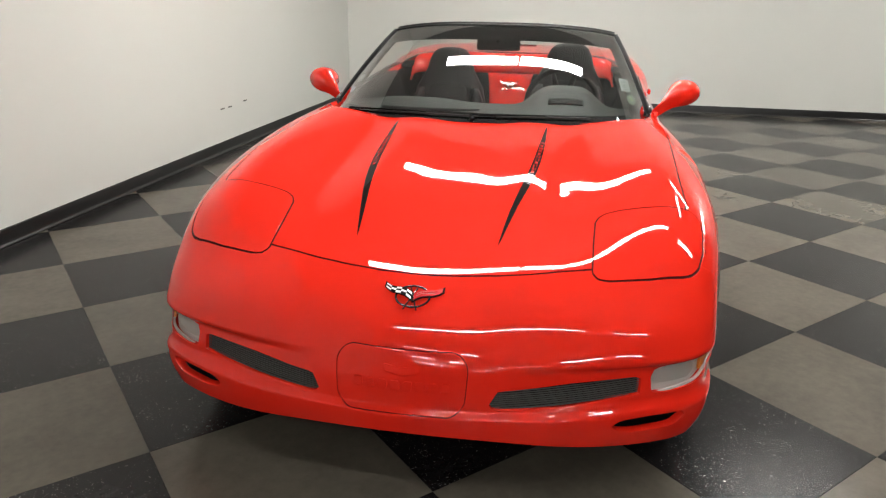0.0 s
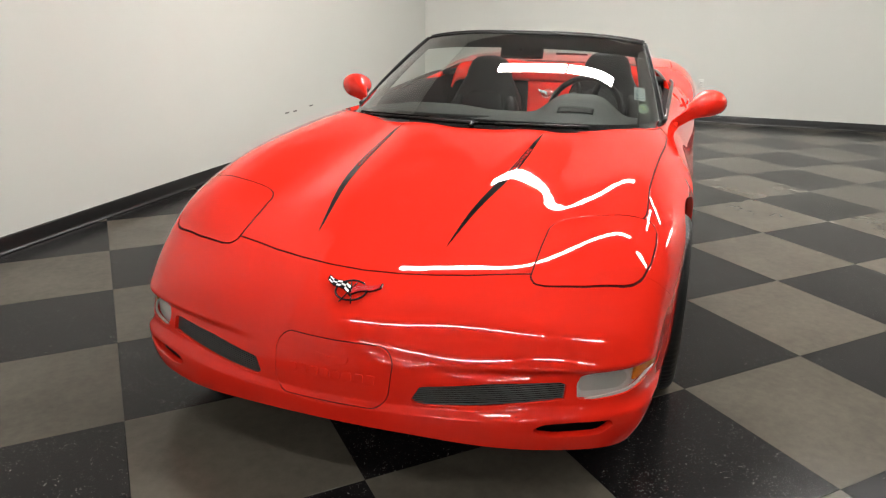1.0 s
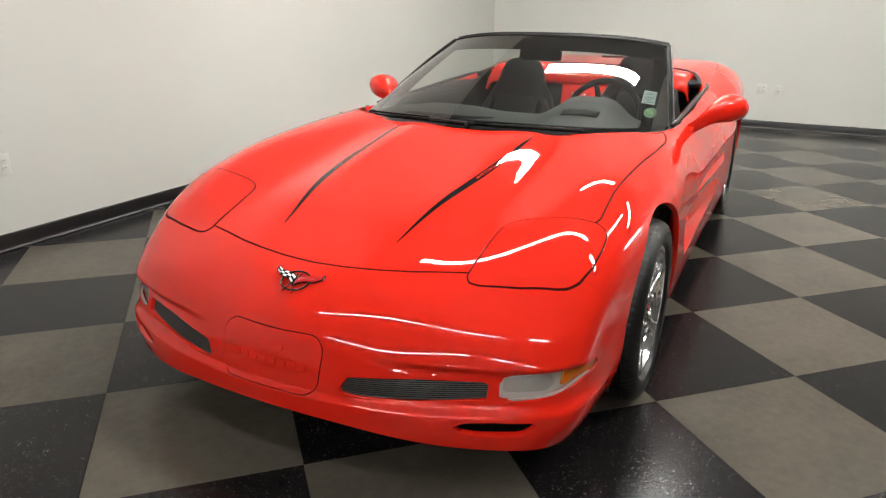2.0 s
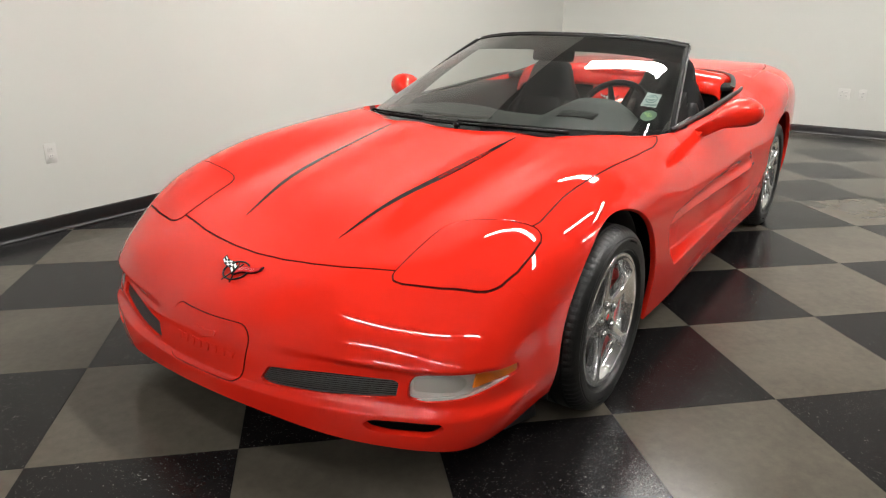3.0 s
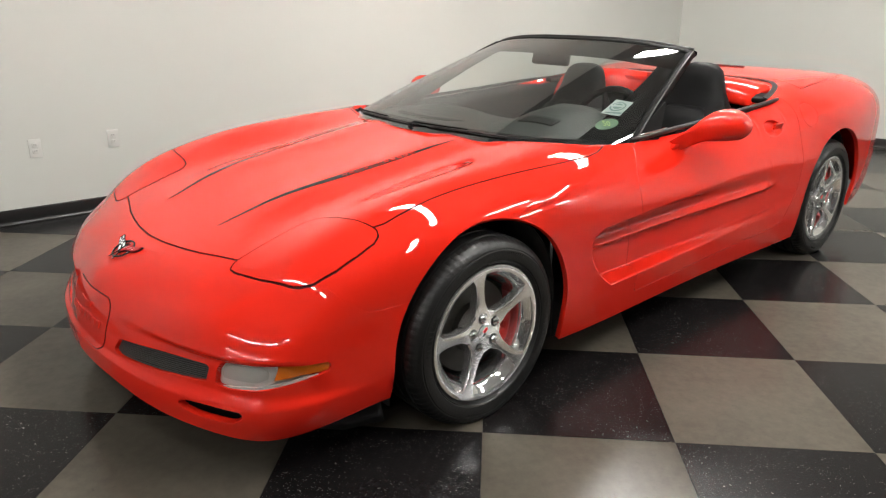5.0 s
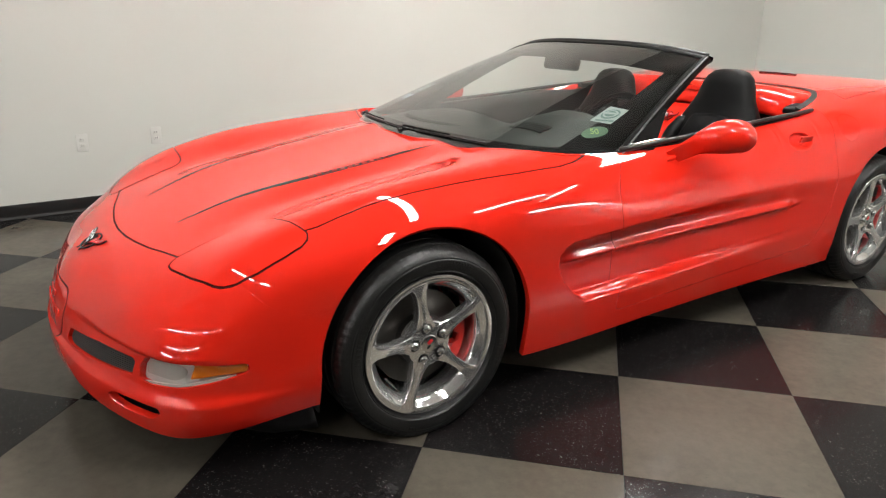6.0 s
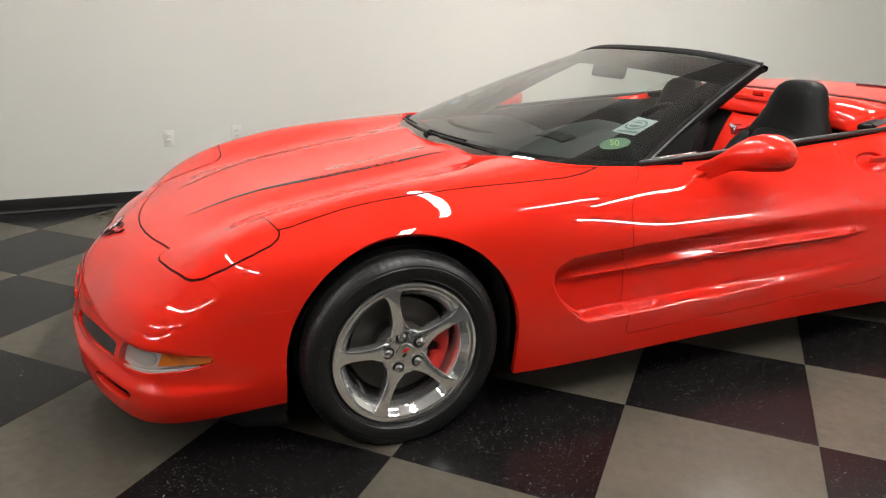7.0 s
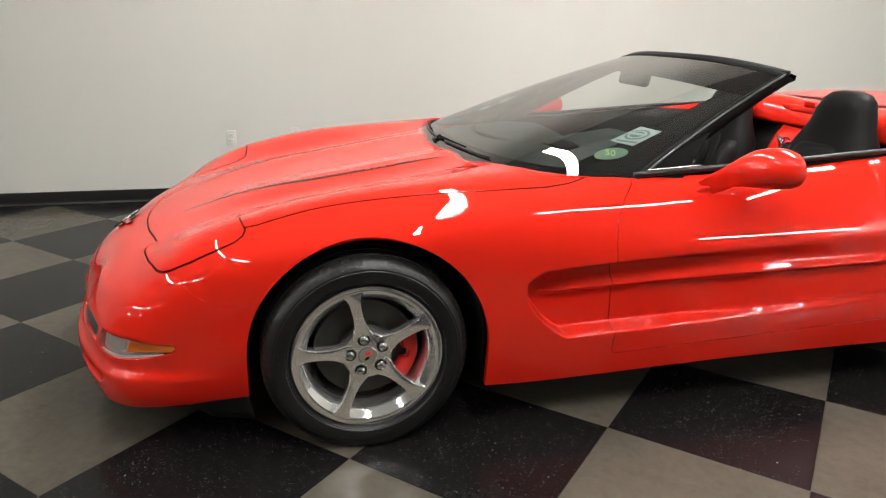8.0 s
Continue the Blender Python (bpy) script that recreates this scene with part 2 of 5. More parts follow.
def tube_bm(path, radius, sides=8, bm=None, close=False, caps=True, squash=1.0):
    """A tube along a path of points; radius is a number or a list."""
    bm = bm or bmesh.new()
    path = [Vector(p) for p in path]
    n = len(path)
    rings = []
    up = Vector((0, 0, 1))
    for i, p in enumerate(path):
        d = (path[(i + 1) % n if close else min(i + 1, n - 1)] - path[(i - 1) % n if close else max(i - 1, 0)]).normalized()
        a = d.cross(up)
        a = a.normalized() if a.length > 1e-4 else Vector((1, 0, 0))
        b = a.cross(d)
        r = radius[i] if isinstance(radius, (list, tuple)) else radius
        rings.append([bm.verts.new(p + a * math.cos(2 * math.pi * k / sides) * r + b * math.sin(2 * math.pi * k / sides) * r * squash) for k in range(sides)])
    for i in range(n if close else n - 1):
        A, B = rings[i], rings[(i + 1) % n]
        for k in range(sides):
            bm.faces.new([A[k], A[(k + 1) % sides], B[(k + 1) % sides], B[k]])
    if caps and not close:
        bm.faces.new(rings[0][::-1]), bm.faces.new(rings[-1])
    return bm


def lathe_bm(profile, n=48, axis="Y", bm=None, close=False):
    """Turn a profile of (radius, height) round an axis."""
    bm = bm or bmesh.new()

    def f(u, v):
        r, h = profile[u]
        c, s = math.cos(v) * r, math.sin(v) * r
        return (c, h, s) if axis == "Y" else (c, s, h)
    return grid_bm(f, range(len(profile)), [2 * math.pi * k / n for k in range(n)], close_u=close, close_v=True, bm=bm)


def spline(keys):
    """A natural cubic through (x, y) keys, as a vectorised function that holds its end values."""
    x, y = np.array([k[0] for k in keys], float), np.array([k[1] for k in keys], float)
    n = len(x)
    h = np.diff(x)
    A, r = np.eye(n), np.zeros(n)
    for i in range(1, n - 1):
        A[i, i - 1:i + 2] = h[i - 1], 2 * (h[i - 1] + h[i]), h[i]
        r[i] = 6 * ((y[i + 1] - y[i]) / h[i] - (y[i] - y[i - 1]) / h[i - 1])
    m = np.linalg.solve(A, r)

    def f(v):
        v = np.clip(np.asarray(v, float), x[0], x[-1])
        i = np.clip(np.searchsorted(x, v) - 1, 0, n - 2)
        a, b = x[i + 1] - v, v - x[i]
        return (m[i] * a**3 + m[i + 1] * b**3) / (6 * h[i]) + (y[i] / h[i] - m[i] * h[i] / 6) * a + (y[i + 1] / h[i] - m[i + 1] * h[i] / 6) * b
    return f


def step(a, b, x):
    t = np.clip((np.asarray(x, float) - a) / (b - a), 0, 1)
    return t * t * (3 - 2 * t)


def poly_sd(pts, x, y, r=0.0):
    """Signed distance to a polygon (negative inside), its corners rounded by r."""
    x, y = np.asarray(x, float), np.asarray(y, float)
    P = np.array(pts, float)
    if r:
        c = P.mean(0)
        n = len(P)
        area = sum(P[i][0] * P[(i + 1) % n][1] - P[(i + 1) % n][0] * P[i][1] for i in range(n))
        Q = []
        for i in range(n):
            a, b, d = P[i - 1], P[i], P[(i + 1) % n]
            e1, e2 = (b - a) / np.linalg.norm(b - a), (d - b) / np.linalg.norm(d - b)
            s = 1 if area > 0 else -1
            n1, n2 = s * np.array([-e1[1], e1[0]]), s * np.array([-e2[1], e2[0]])
            Q.append(b + (n1 + n2) * r / (1 + n1 @ n2))
        P = np.array(Q)
    best = np.full(x.shape, 1e9)
    inside = np.zeros(x.shape, bool)
    for i in range(len(P)):
        a, b = P[i], P[(i + 1) % len(P)]
        e = b - a
        t = np.clip(((x - a[0]) * e[0] + (y - a[1]) * e[1]) / (e @ e), 0, 1)
        best = np.minimum(best, np.hypot(x - a[0] - t * e[0], y - a[1] - t * e[1]))
        cross = ((a[1] > y) != (b[1] > y)) & (x < (b[0] - a[0]) * (y - a[1]) / (b[1] - a[1] + 1e-12) + a[0])
        inside ^= cross
    return np.where(inside, -best, best) - r


SLAB = 4.6  # underside of the ceiling

# ---- the room: floor, walls, baseboards, ceiling ----
LEFT, BACK, RIGHT, FRONT = 2.54, 6.78, -12.5, -13.0  # in the car's frame: y of the long wall, x of the end wall, and the two unseen ones


def wall(name, lo, hi, label, paint=WALL):
    ob = part(name, box(lo, hi), paint, None, smooth=False)
    ob.matrix_basis = CAR
    return tagged(ob, label, "wall", kind="structure")


long_wall = wall("wall_long", (FRONT - 0.15, LEFT, 0), (BACK + 0.15, LEFT + 0.15, SLAB), "plain off-white painted wall with small dark marks and outlets")
wall("wall_end", (BACK, RIGHT, 0), (BACK + 0.15, LEFT - 0.001, SLAB), "plain off-white painted end wall")
# two unseen walls, added far off and dark so the red paint reflects less
wall("wall_side", (FRONT - 0.15, RIGHT - 0.15, 0), (BACK + 0.15, RIGHT, SLAB), "plain dark wall added out of view to dim reflections", DARK_WALL)
wall("wall_front", (FRONT - 0.15, RIGHT + 0.001, 0), (FRONT, LEFT - 0.001, SLAB), "plain dark wall added out of view to dim reflections", DARK_WALL)
ceil = part("ceiling", box((FRONT - 0.15, RIGHT - 0.15, SLAB), (BACK + 0.15, LEFT + 0.15, SLAB + 0.1)), CEIL, None, smooth=False)
ceil.matrix_basis = CAR
tagged(ceil, "grey painted ceiling above the hung lights", "ceiling", kind="structure")


def baseboard(name, a, b, inward):
    """A vinyl cove base: thin board with a rounded top and a toe that flares on to the floor."""
    prof = [(0.001, 0.0), (0.020, 0.001), (0.013, 0.006), (0.0085, 0.016), (0.007, 0.03), (0.007, 0.088), (0.005, 0.093), (0.001, 0.094)]
    a, b, inward = Vector(a), Vector(b), Vector(inward)
    bm = grid_bm(lambda u, v: a.lerp(b, u) + inward * prof[v][0] + Vector((0, 0, prof[v][1])), [0, 0.25, 0.5, 0.75, 1], range(len(prof)))
    bmesh.ops.recalc_face_normals(bm, faces=bm.faces)
    ob = part(name, bm, BASE, None)
    ob.matrix_basis = CAR
    return tagged(ob, "glossy black vinyl cove baseboard along the wall foot", "baseboard", kind="structure")


baseboard("baseboard_long", (FRONT, LEFT, 0), (BACK, LEFT, 0), (0, -1, 0))
baseboard("baseboard_end", (BACK, LEFT, 0), (BACK, RIGHT, 0), (-1, 0, 0))
baseboard("baseboard_side", (FRONT, RIGHT, 0), (BACK, RIGHT, 0), (0, 1, 0))

# ---- ceiling lights ----


def strip_light(x0, x1, y, z, width=0.25, along="x"):
    """A hung strip fitting: a white folded housing over two lit lenses side by side."""
    L = x1 - x0
    m = CAR @ pose((x0 + x1) / 2, y, z) if along == "x" else CAR @ pose(y, (x0 + x1) / 2, z, 0, 0, 90)
    top = empty("strip_light", m, "white strip light with lit lenses, hung from the ceiling", "ceiling light", "strip lights of the room")
    rise = 0.004 + 0.25 * width  # the lens wraps up the sides of the housing
    part("housing", box((-L / 2 - 0.015, -width / 2 + 0.003, rise - 0.004), (L / 2 + 0.015, width / 2 - 0.003, rise + 0.040), 0.003), PLASTIC_WHITE, top)
    for sgn in (-1, 1):
        a, b = sorted((sgn * 0.008, sgn * width / 2))
        part("lens", box((-L / 2, a, -0.012), (L / 2, b, rise), 0.004), TUBE, top, "glowing white lens")
    for x_ in (-L * 0.38, L * 0.38):
        part("hanger", tube_bm([(x_, 0, rise + 0.036), (x_, 0, SLAB - z)], 0.0012, 6), TRIM_STEEL, top)
    return top


# rows across the car, weaker ones to its left and far in front, then lines along its left side
NEAR, SIDE, BACKROW = ((-0.95, 0.22), (0.26, 1.43)), ((2.05, 3.22),), ((-0.82, -0.05), (-0.01, 0.86))
for x, width, spans in ((-9.7, 0.022, (*NEAR, *SIDE, (3.81, 4.98))), (-7.2, 0.022, (*NEAR, *SIDE, (3.81, 4.98))), (-4.7, 0.024, (*NEAR, *SIDE, (3.81, 4.98))),
                        (-2.1, 0.030, NEAR), (-2.1, 0.042, SIDE),
                        (0.75, 0.09, NEAR), (0.45, 0.13, SIDE),
                        (3.32, 0.155, BACKROW), (3.32, 0.05, SIDE)):
    for w0, w1 in spans:
        strip_light(-w1, -w0, x, CEILING, width, along="y")
for x0 in (4.70, 5.72):
    strip_light(x0, x0 + 0.98, -5.80, CEILING, 0.14)
strip_light(1.72, 2.84, -2.24, CEILING, 0.07)

# ---- wall outlets ----


def outlet(name, m, label, gangs=1):
    """A cover plate with rounded edges; two receptacle faces a gang, each with its slots."""
    w = 0.070 + 0.046 * (gangs - 1)
    top = empty(name, m, label, "wall outlet", "outlets along the walls")
    part("cover_plate", box((-w / 2, -0.006, -0.057), (w / 2, 0.0, 0.057), 0.0025), PLASTIC_WHITE, top)
    for k in range(gangs):
        x = (k - (gangs - 1) / 2) * 0.046
        for z in (-0.0195, 0.0195):
            face = part("receptacle", box((x - 0.017, -0.0085, z - 0.014), (x + 0.017, -0.005, z + 0.014), 0.004), PLASTIC_WHITE, top)
            bm = bmesh.new()
            for dx in (-0.006, 0.006):
                box_bm(bm, (x + dx - 0.0012, -0.0089, z - 0.002), (x + dx + 0.0012, -0.0083, z + 0.008))
            part("slots", bm, HOLE, face, smooth=False)
    return top


outlet("wall_outlet", CAR @ pose(-0.53, LEFT, 0.455), "white duplex outlet on the off-white wall")
outlet("wall_outlet", CAR @ pose(-0.07, LEFT, 0.470), "white duplex outlet on the off-white wall")
outlet("wall_outlet", CAR @ pose(BACK, -0.88, 0.46, 0, 0, -90), "white double outlet on the end wall", 2)
outlet("wall_outlet", CAR @ pose(BACK, -1.06, 0.46, 0, 0, -90), "white duplex outlet on the end wall")

for x, z, half in ((3.12, 0.370, 0.036), (3.26, 0.369, 0.034), (3.565, 0.384, 0.032)):  # short dark grey marks low on the long wall
    part("dark_mark", box((x - half, LEFT - 0.0015, z - 0.006), (x + half, LEFT + 0.001, z + 0.006), 0.0006), WALL_MARK, long_wall, smooth=False)

# ---- the car body: sections along its length ----
NOSE, TAIL = -0.965, 3.60
side_half = spline([(-1.0, 0.76), (-0.75, 0.80), (-0.55, 0.842), (-0.36, 0.876), (0.0, 0.908), (0.4, 0.915), (0.9, 0.917), (1.4, 0.921), (2.0, 0.931), (2.65, 0.934), (3.1, 0.915), (3.6, 0.84)])
top_line = spline([(-1.0, 0.475), (-0.80, 0.548), (-0.56, 0.620), (-0.42, 0.664), (-0.26, 0.6995), (0.0, 0.7435), (0.386, 0.806), (0.7, 0.850), (1.0, 0.872), (1.5, 0.900), (2.0, 0.930), (2.42, 0.947), (2.8, 0.965), (3.24, 0.968), (3.45, 0.955), (3.6, 0.93)])
crest_up = spline([(-0.9, 0.0), (-0.76, 0.0), (-0.66, 0.008), (-0.56, 0.022), (-0.45, 0.033), (-0.33, 0.041), (-0.2, 0.047), (-0.1, 0.049), (0.15, 0.038), (0.45, 0.018), (0.75, 0.004), (0.95, 0.0), (2.2, 0.0), (2.65, 0.012), (3.2, 0.01), (3.5, 0.0)])
waist = spline([(-0.965, 0.235), (-0.8, 0.237), (-0.5, 0.30), (-0.2, 0.39), (0.1, 0.42), (1.0, 0.45), (2.0, 0.45), (2.7, 0.46), (3.3, 0.5), (3.6, 0.5)])
hem = spline([(-0.965, 0.212), (-0.9, 0.186), (-0.76, 0.164), (-0.5, 0.176), (-0.36, 0.190), (0.39, 0.163), (0.9, 0.166), (1.8, 0.177), (2.2, 0.175), (3.1, 0.22), (3.6, 0.30)])
square = spline([(-0.965, 1.75), (-0.85, 1.85), (-0.75, 2.6), (-0.65, 4.0), (-0.55, 6.0), (-0.35, 7.0), (0.0, 6.5), (0.5, 5.5), (0.9, 5.0), (2.0, 5.0), (2.65, 5.4), (3.3, 5.0), (3.6, 4.5)])


def soft_min(a, b, n):
    return (a**-n + b**-n) ** (-1.0 / n)


def half_width(s):
    a = np.sqrt(np.maximum(s - NOSE, 1e-7) / 0.345)
    b = np.sqrt(np.maximum(TAIL - s, 1e-7) / 0.16)
    return soft_min(soft_min(a, side_half(s), 16.0), b, 12.0)


def crown(s):
    a = 0.236 + 1.06 * np.sqrt(np.maximum(s - NOSE, 0))
    b = 0.5 + 1.7 * np.sqrt(np.maximum(TAIL - s, 0))
    return soft_min(soft_min(a, top_line(s), 7.0), b, 14.0)


def cove(s, z):
    """How far the scallop behind the front wheel dips into the side."""
    edge = 0.487 + 4.4 * np.maximum(0.50 - z, 0) ** 2 + 26.0 * np.maximum(z - 0.50, 0) ** 2
    front = step(0.0, 0.015, s - edge)
    upper = 0.560 + 0.06 * (s - 0.7)
    lower = 0.318 + 0.028 * (s - 0.7)
    fade = step(0.05, 1.5, s - 0.6)
    soft = 0.014 + 0.10 * fade
    inside = step(0, soft, upper - z) * step(0, 0.02 + 0.05 * fade, z - lower)
    depth = 0.064 * (1 - step(0.5, 2.15, s) * 0.93)
    d = depth * front * inside
    spear = 0.475 + 0.036 * (s - 0.78)
    ridge = np.where(z > spear, np.exp(-((z - spear) / 0.020) ** 2), np.exp(-((z - spear) / 0.006) ** 2))
    d = d - 0.021 * ridge * step(0.53, 0.60, s) * (1 - step(1.75, 1.95, s))
    low = 0.360 + 0.055 * (s - 1.1)
    edge_low = np.where(z > low, np.exp(-((z - low) / 0.040) ** 2), np.exp(-((z - low) / 0.010) ** 2))
    d = d - 0.006 * edge_low * step(0.88, 1.25, s) * (1 - step(1.8, 2.0, s))
    oval = ((s - 1.955) / 0.082) ** 2 + ((z - 0.772) / 0.034) ** 2
    return d * (1 - step(2.0, 2.2, s)) + 0.020 * (1 - step(0.62, 1.0, oval))


def section(s, count):
    """Half a section at s: (w, z) from the crown to the hem, evenly spaced."""
    W, zw, zb, q = float(half_width(s)), float(waist(s)), float(hem(s)), float(square(s))
    zc, up = float(crown(s)), float(crest_up(s))
    zw = min(zw, zc - 0.004)
    zb = min(zb, zw - 0.002)
    xm = 0.5 ** (1 / q)
    x1 = np.linspace(0, xm, 160)
    r1 = (1 - x1**q) ** (1 / q)
    r2 = np.linspace(xm, 0, 120)[1:]
    x2 = (1 - r2**q) ** (1 / q)
    x, r = np.r_[x1, x2], np.r_[r1, r2]
    w = x * W
    zt = zc + up * np.exp(-((w - 0.71) / 0.150) ** 2)
    swell = float(step(-0.75, -0.2, s) * (1 - step(0.0, 0.80, s)))
    zt = zt + swell * (-0.013 * np.exp(-((w - 0.42) / 0.105) ** 2))
    ridge = float(step(-0.62, -0.25, s) * (1 - step(0.25, 0.55, s)))
    zt = zt + ridge * 0.010 * np.exp(-((w - 0.25) / 0.10) ** 2)
    z = zw + (zt - zw) * r
    t = np.linspace(0, 1, 80)[1:]
    on = float(step(0.2, 1.0, s) * (1 - step(2.1, 2.6, s)))
    lean = np.minimum(0.010 * np.log1p(np.exp((z - 0.603) / 0.010)), 0.2)  # the flank leans in above its crease
    w = w - on * (0.39 * lean - 3.2 * lean**3)
    tuck = 0.03
    w = np.r_[w, W * (1 - tuck * t**2.0)]
    z = np.r_[z, zw + (zb - zw) * t]
    d = np.r_[0, np.cumsum(np.hypot(np.diff(w), np.diff(z)))]
    tall = 0.22 * float(step(1.78, 1.85, s) * (1 - step(2.06, 2.13, s)))
    dense = 1 + 2.2 * step(0.70 + tall, 0.62 + tall, z) * step(0.5, 0.65, w) * step(0.15, 0.4, s)  # finer over the scalloped flanks
    d = np.r_[0, np.cumsum(np.hypot(np.diff(w), np.diff(z)) * dense[1:])]
    e = np.linspace(0, d[-1], count)
    return np.interp(e, d, w), np.interp(e, d, z)


def body_grid(count=156):
    st = np.r_[NOSE + 0.465 * (np.linspace(0, 1, 66) ** 2), np.arange(-0.488, 0.45, 0.0125), np.arange(0.455, 0.95, 0.0055), np.arange(0.96, 1.865, 0.0125), np.arange(1.868, 2.05, 0.006), np.arange(2.06, 3.3, 0.0125), TAIL - 0.30 * (np.linspace(1, 0, 34) ** 2)]
    half = np.empty((len(st), count, 3))
    for i, s in enumerate(st):
        w, z = section(s, count)
        w = w - np.where(w > 0.6, cove(s, z), 0)
        half[i, :, 0], half[i, :, 1], half[i, :, 2] = s, w, z
    full = np.concatenate([half[:, :0:-1] * (1, -1, 1), half], axis=1)  # w runs from the right hem to the left hem
    chin = 0.011 * (1 - step(0.262, 0.284, full[..., 2])) * (1 - step(-0.62, -0.38, full[..., 0]))
    grow = 1 + chin / np.maximum(half_width(full[..., 0]), 0.12)
    full[..., 1] *= grow
    full[..., 0] -= chin * (1 - step(0.35, 0.75, abs(full[..., 1])))
    # the brow over lamps and grilles stands proud of them, and so does the bumper's lower corner
    s, w, z = full[..., 0], abs(full[..., 1]), full[..., 2]
    proud = 0.029 * np.where(z > 0.46, np.exp(-((z - 0.46) / 0.085) ** 2), 1) * step(0.372 - 0.16 * step(-0.68, -0.54, s), 0.400, z) + 0.010 * (1 - step(0.27, 0.30, z))
    proud = proud * (1 - step(-0.80, -0.46, s)) * step(0.20, 0.55, w)
    run = np.minimum((half_width(s + 0.001) - half_width(np.maximum(s - 0.001, NOSE))) / 0.002, 30)
    side = np.sign(full[..., 1])
    full[..., 0] -= proud * run / np.hypot(run, 1)
    full[..., 1] += side * proud / np.hypot(run, 1)
    full[0, :, 1] = np.linspace(-1e-4, 1e-4, full.shape[1])
    P = full * (1, -1, 1)
    a, b = np.gradient(P, axis=0), np.gradient(P, axis=1)
    N = np.cross(a, b)
    N[0] = (-1, 0, 0)
    N[-1] = (1, 0, 0)
    N /= np.linalg.norm(N, axis=2, keepdims=True) + 1e-12
    mid = full.shape[1] // 2
    if N[150, mid, 2] < 0:
        N[1:-1] *= -1
    return P, N


GRID_P, GRID_N = body_grid()
G_ROWS, G_COLS = GRID_P.shape[:2]
FLAT_P, FLAT_N = GRID_P.reshape(-1, 3), GRID_N.reshape(-1, 3)
_i = (np.arange(G_ROWS - 1)[:, None] * G_COLS + np.arange(G_COLS - 1)[None]).ravel()
QUADS = np.stack([_i, _i + 1, _i + G_COLS + 1, _i + G_COLS], 1)


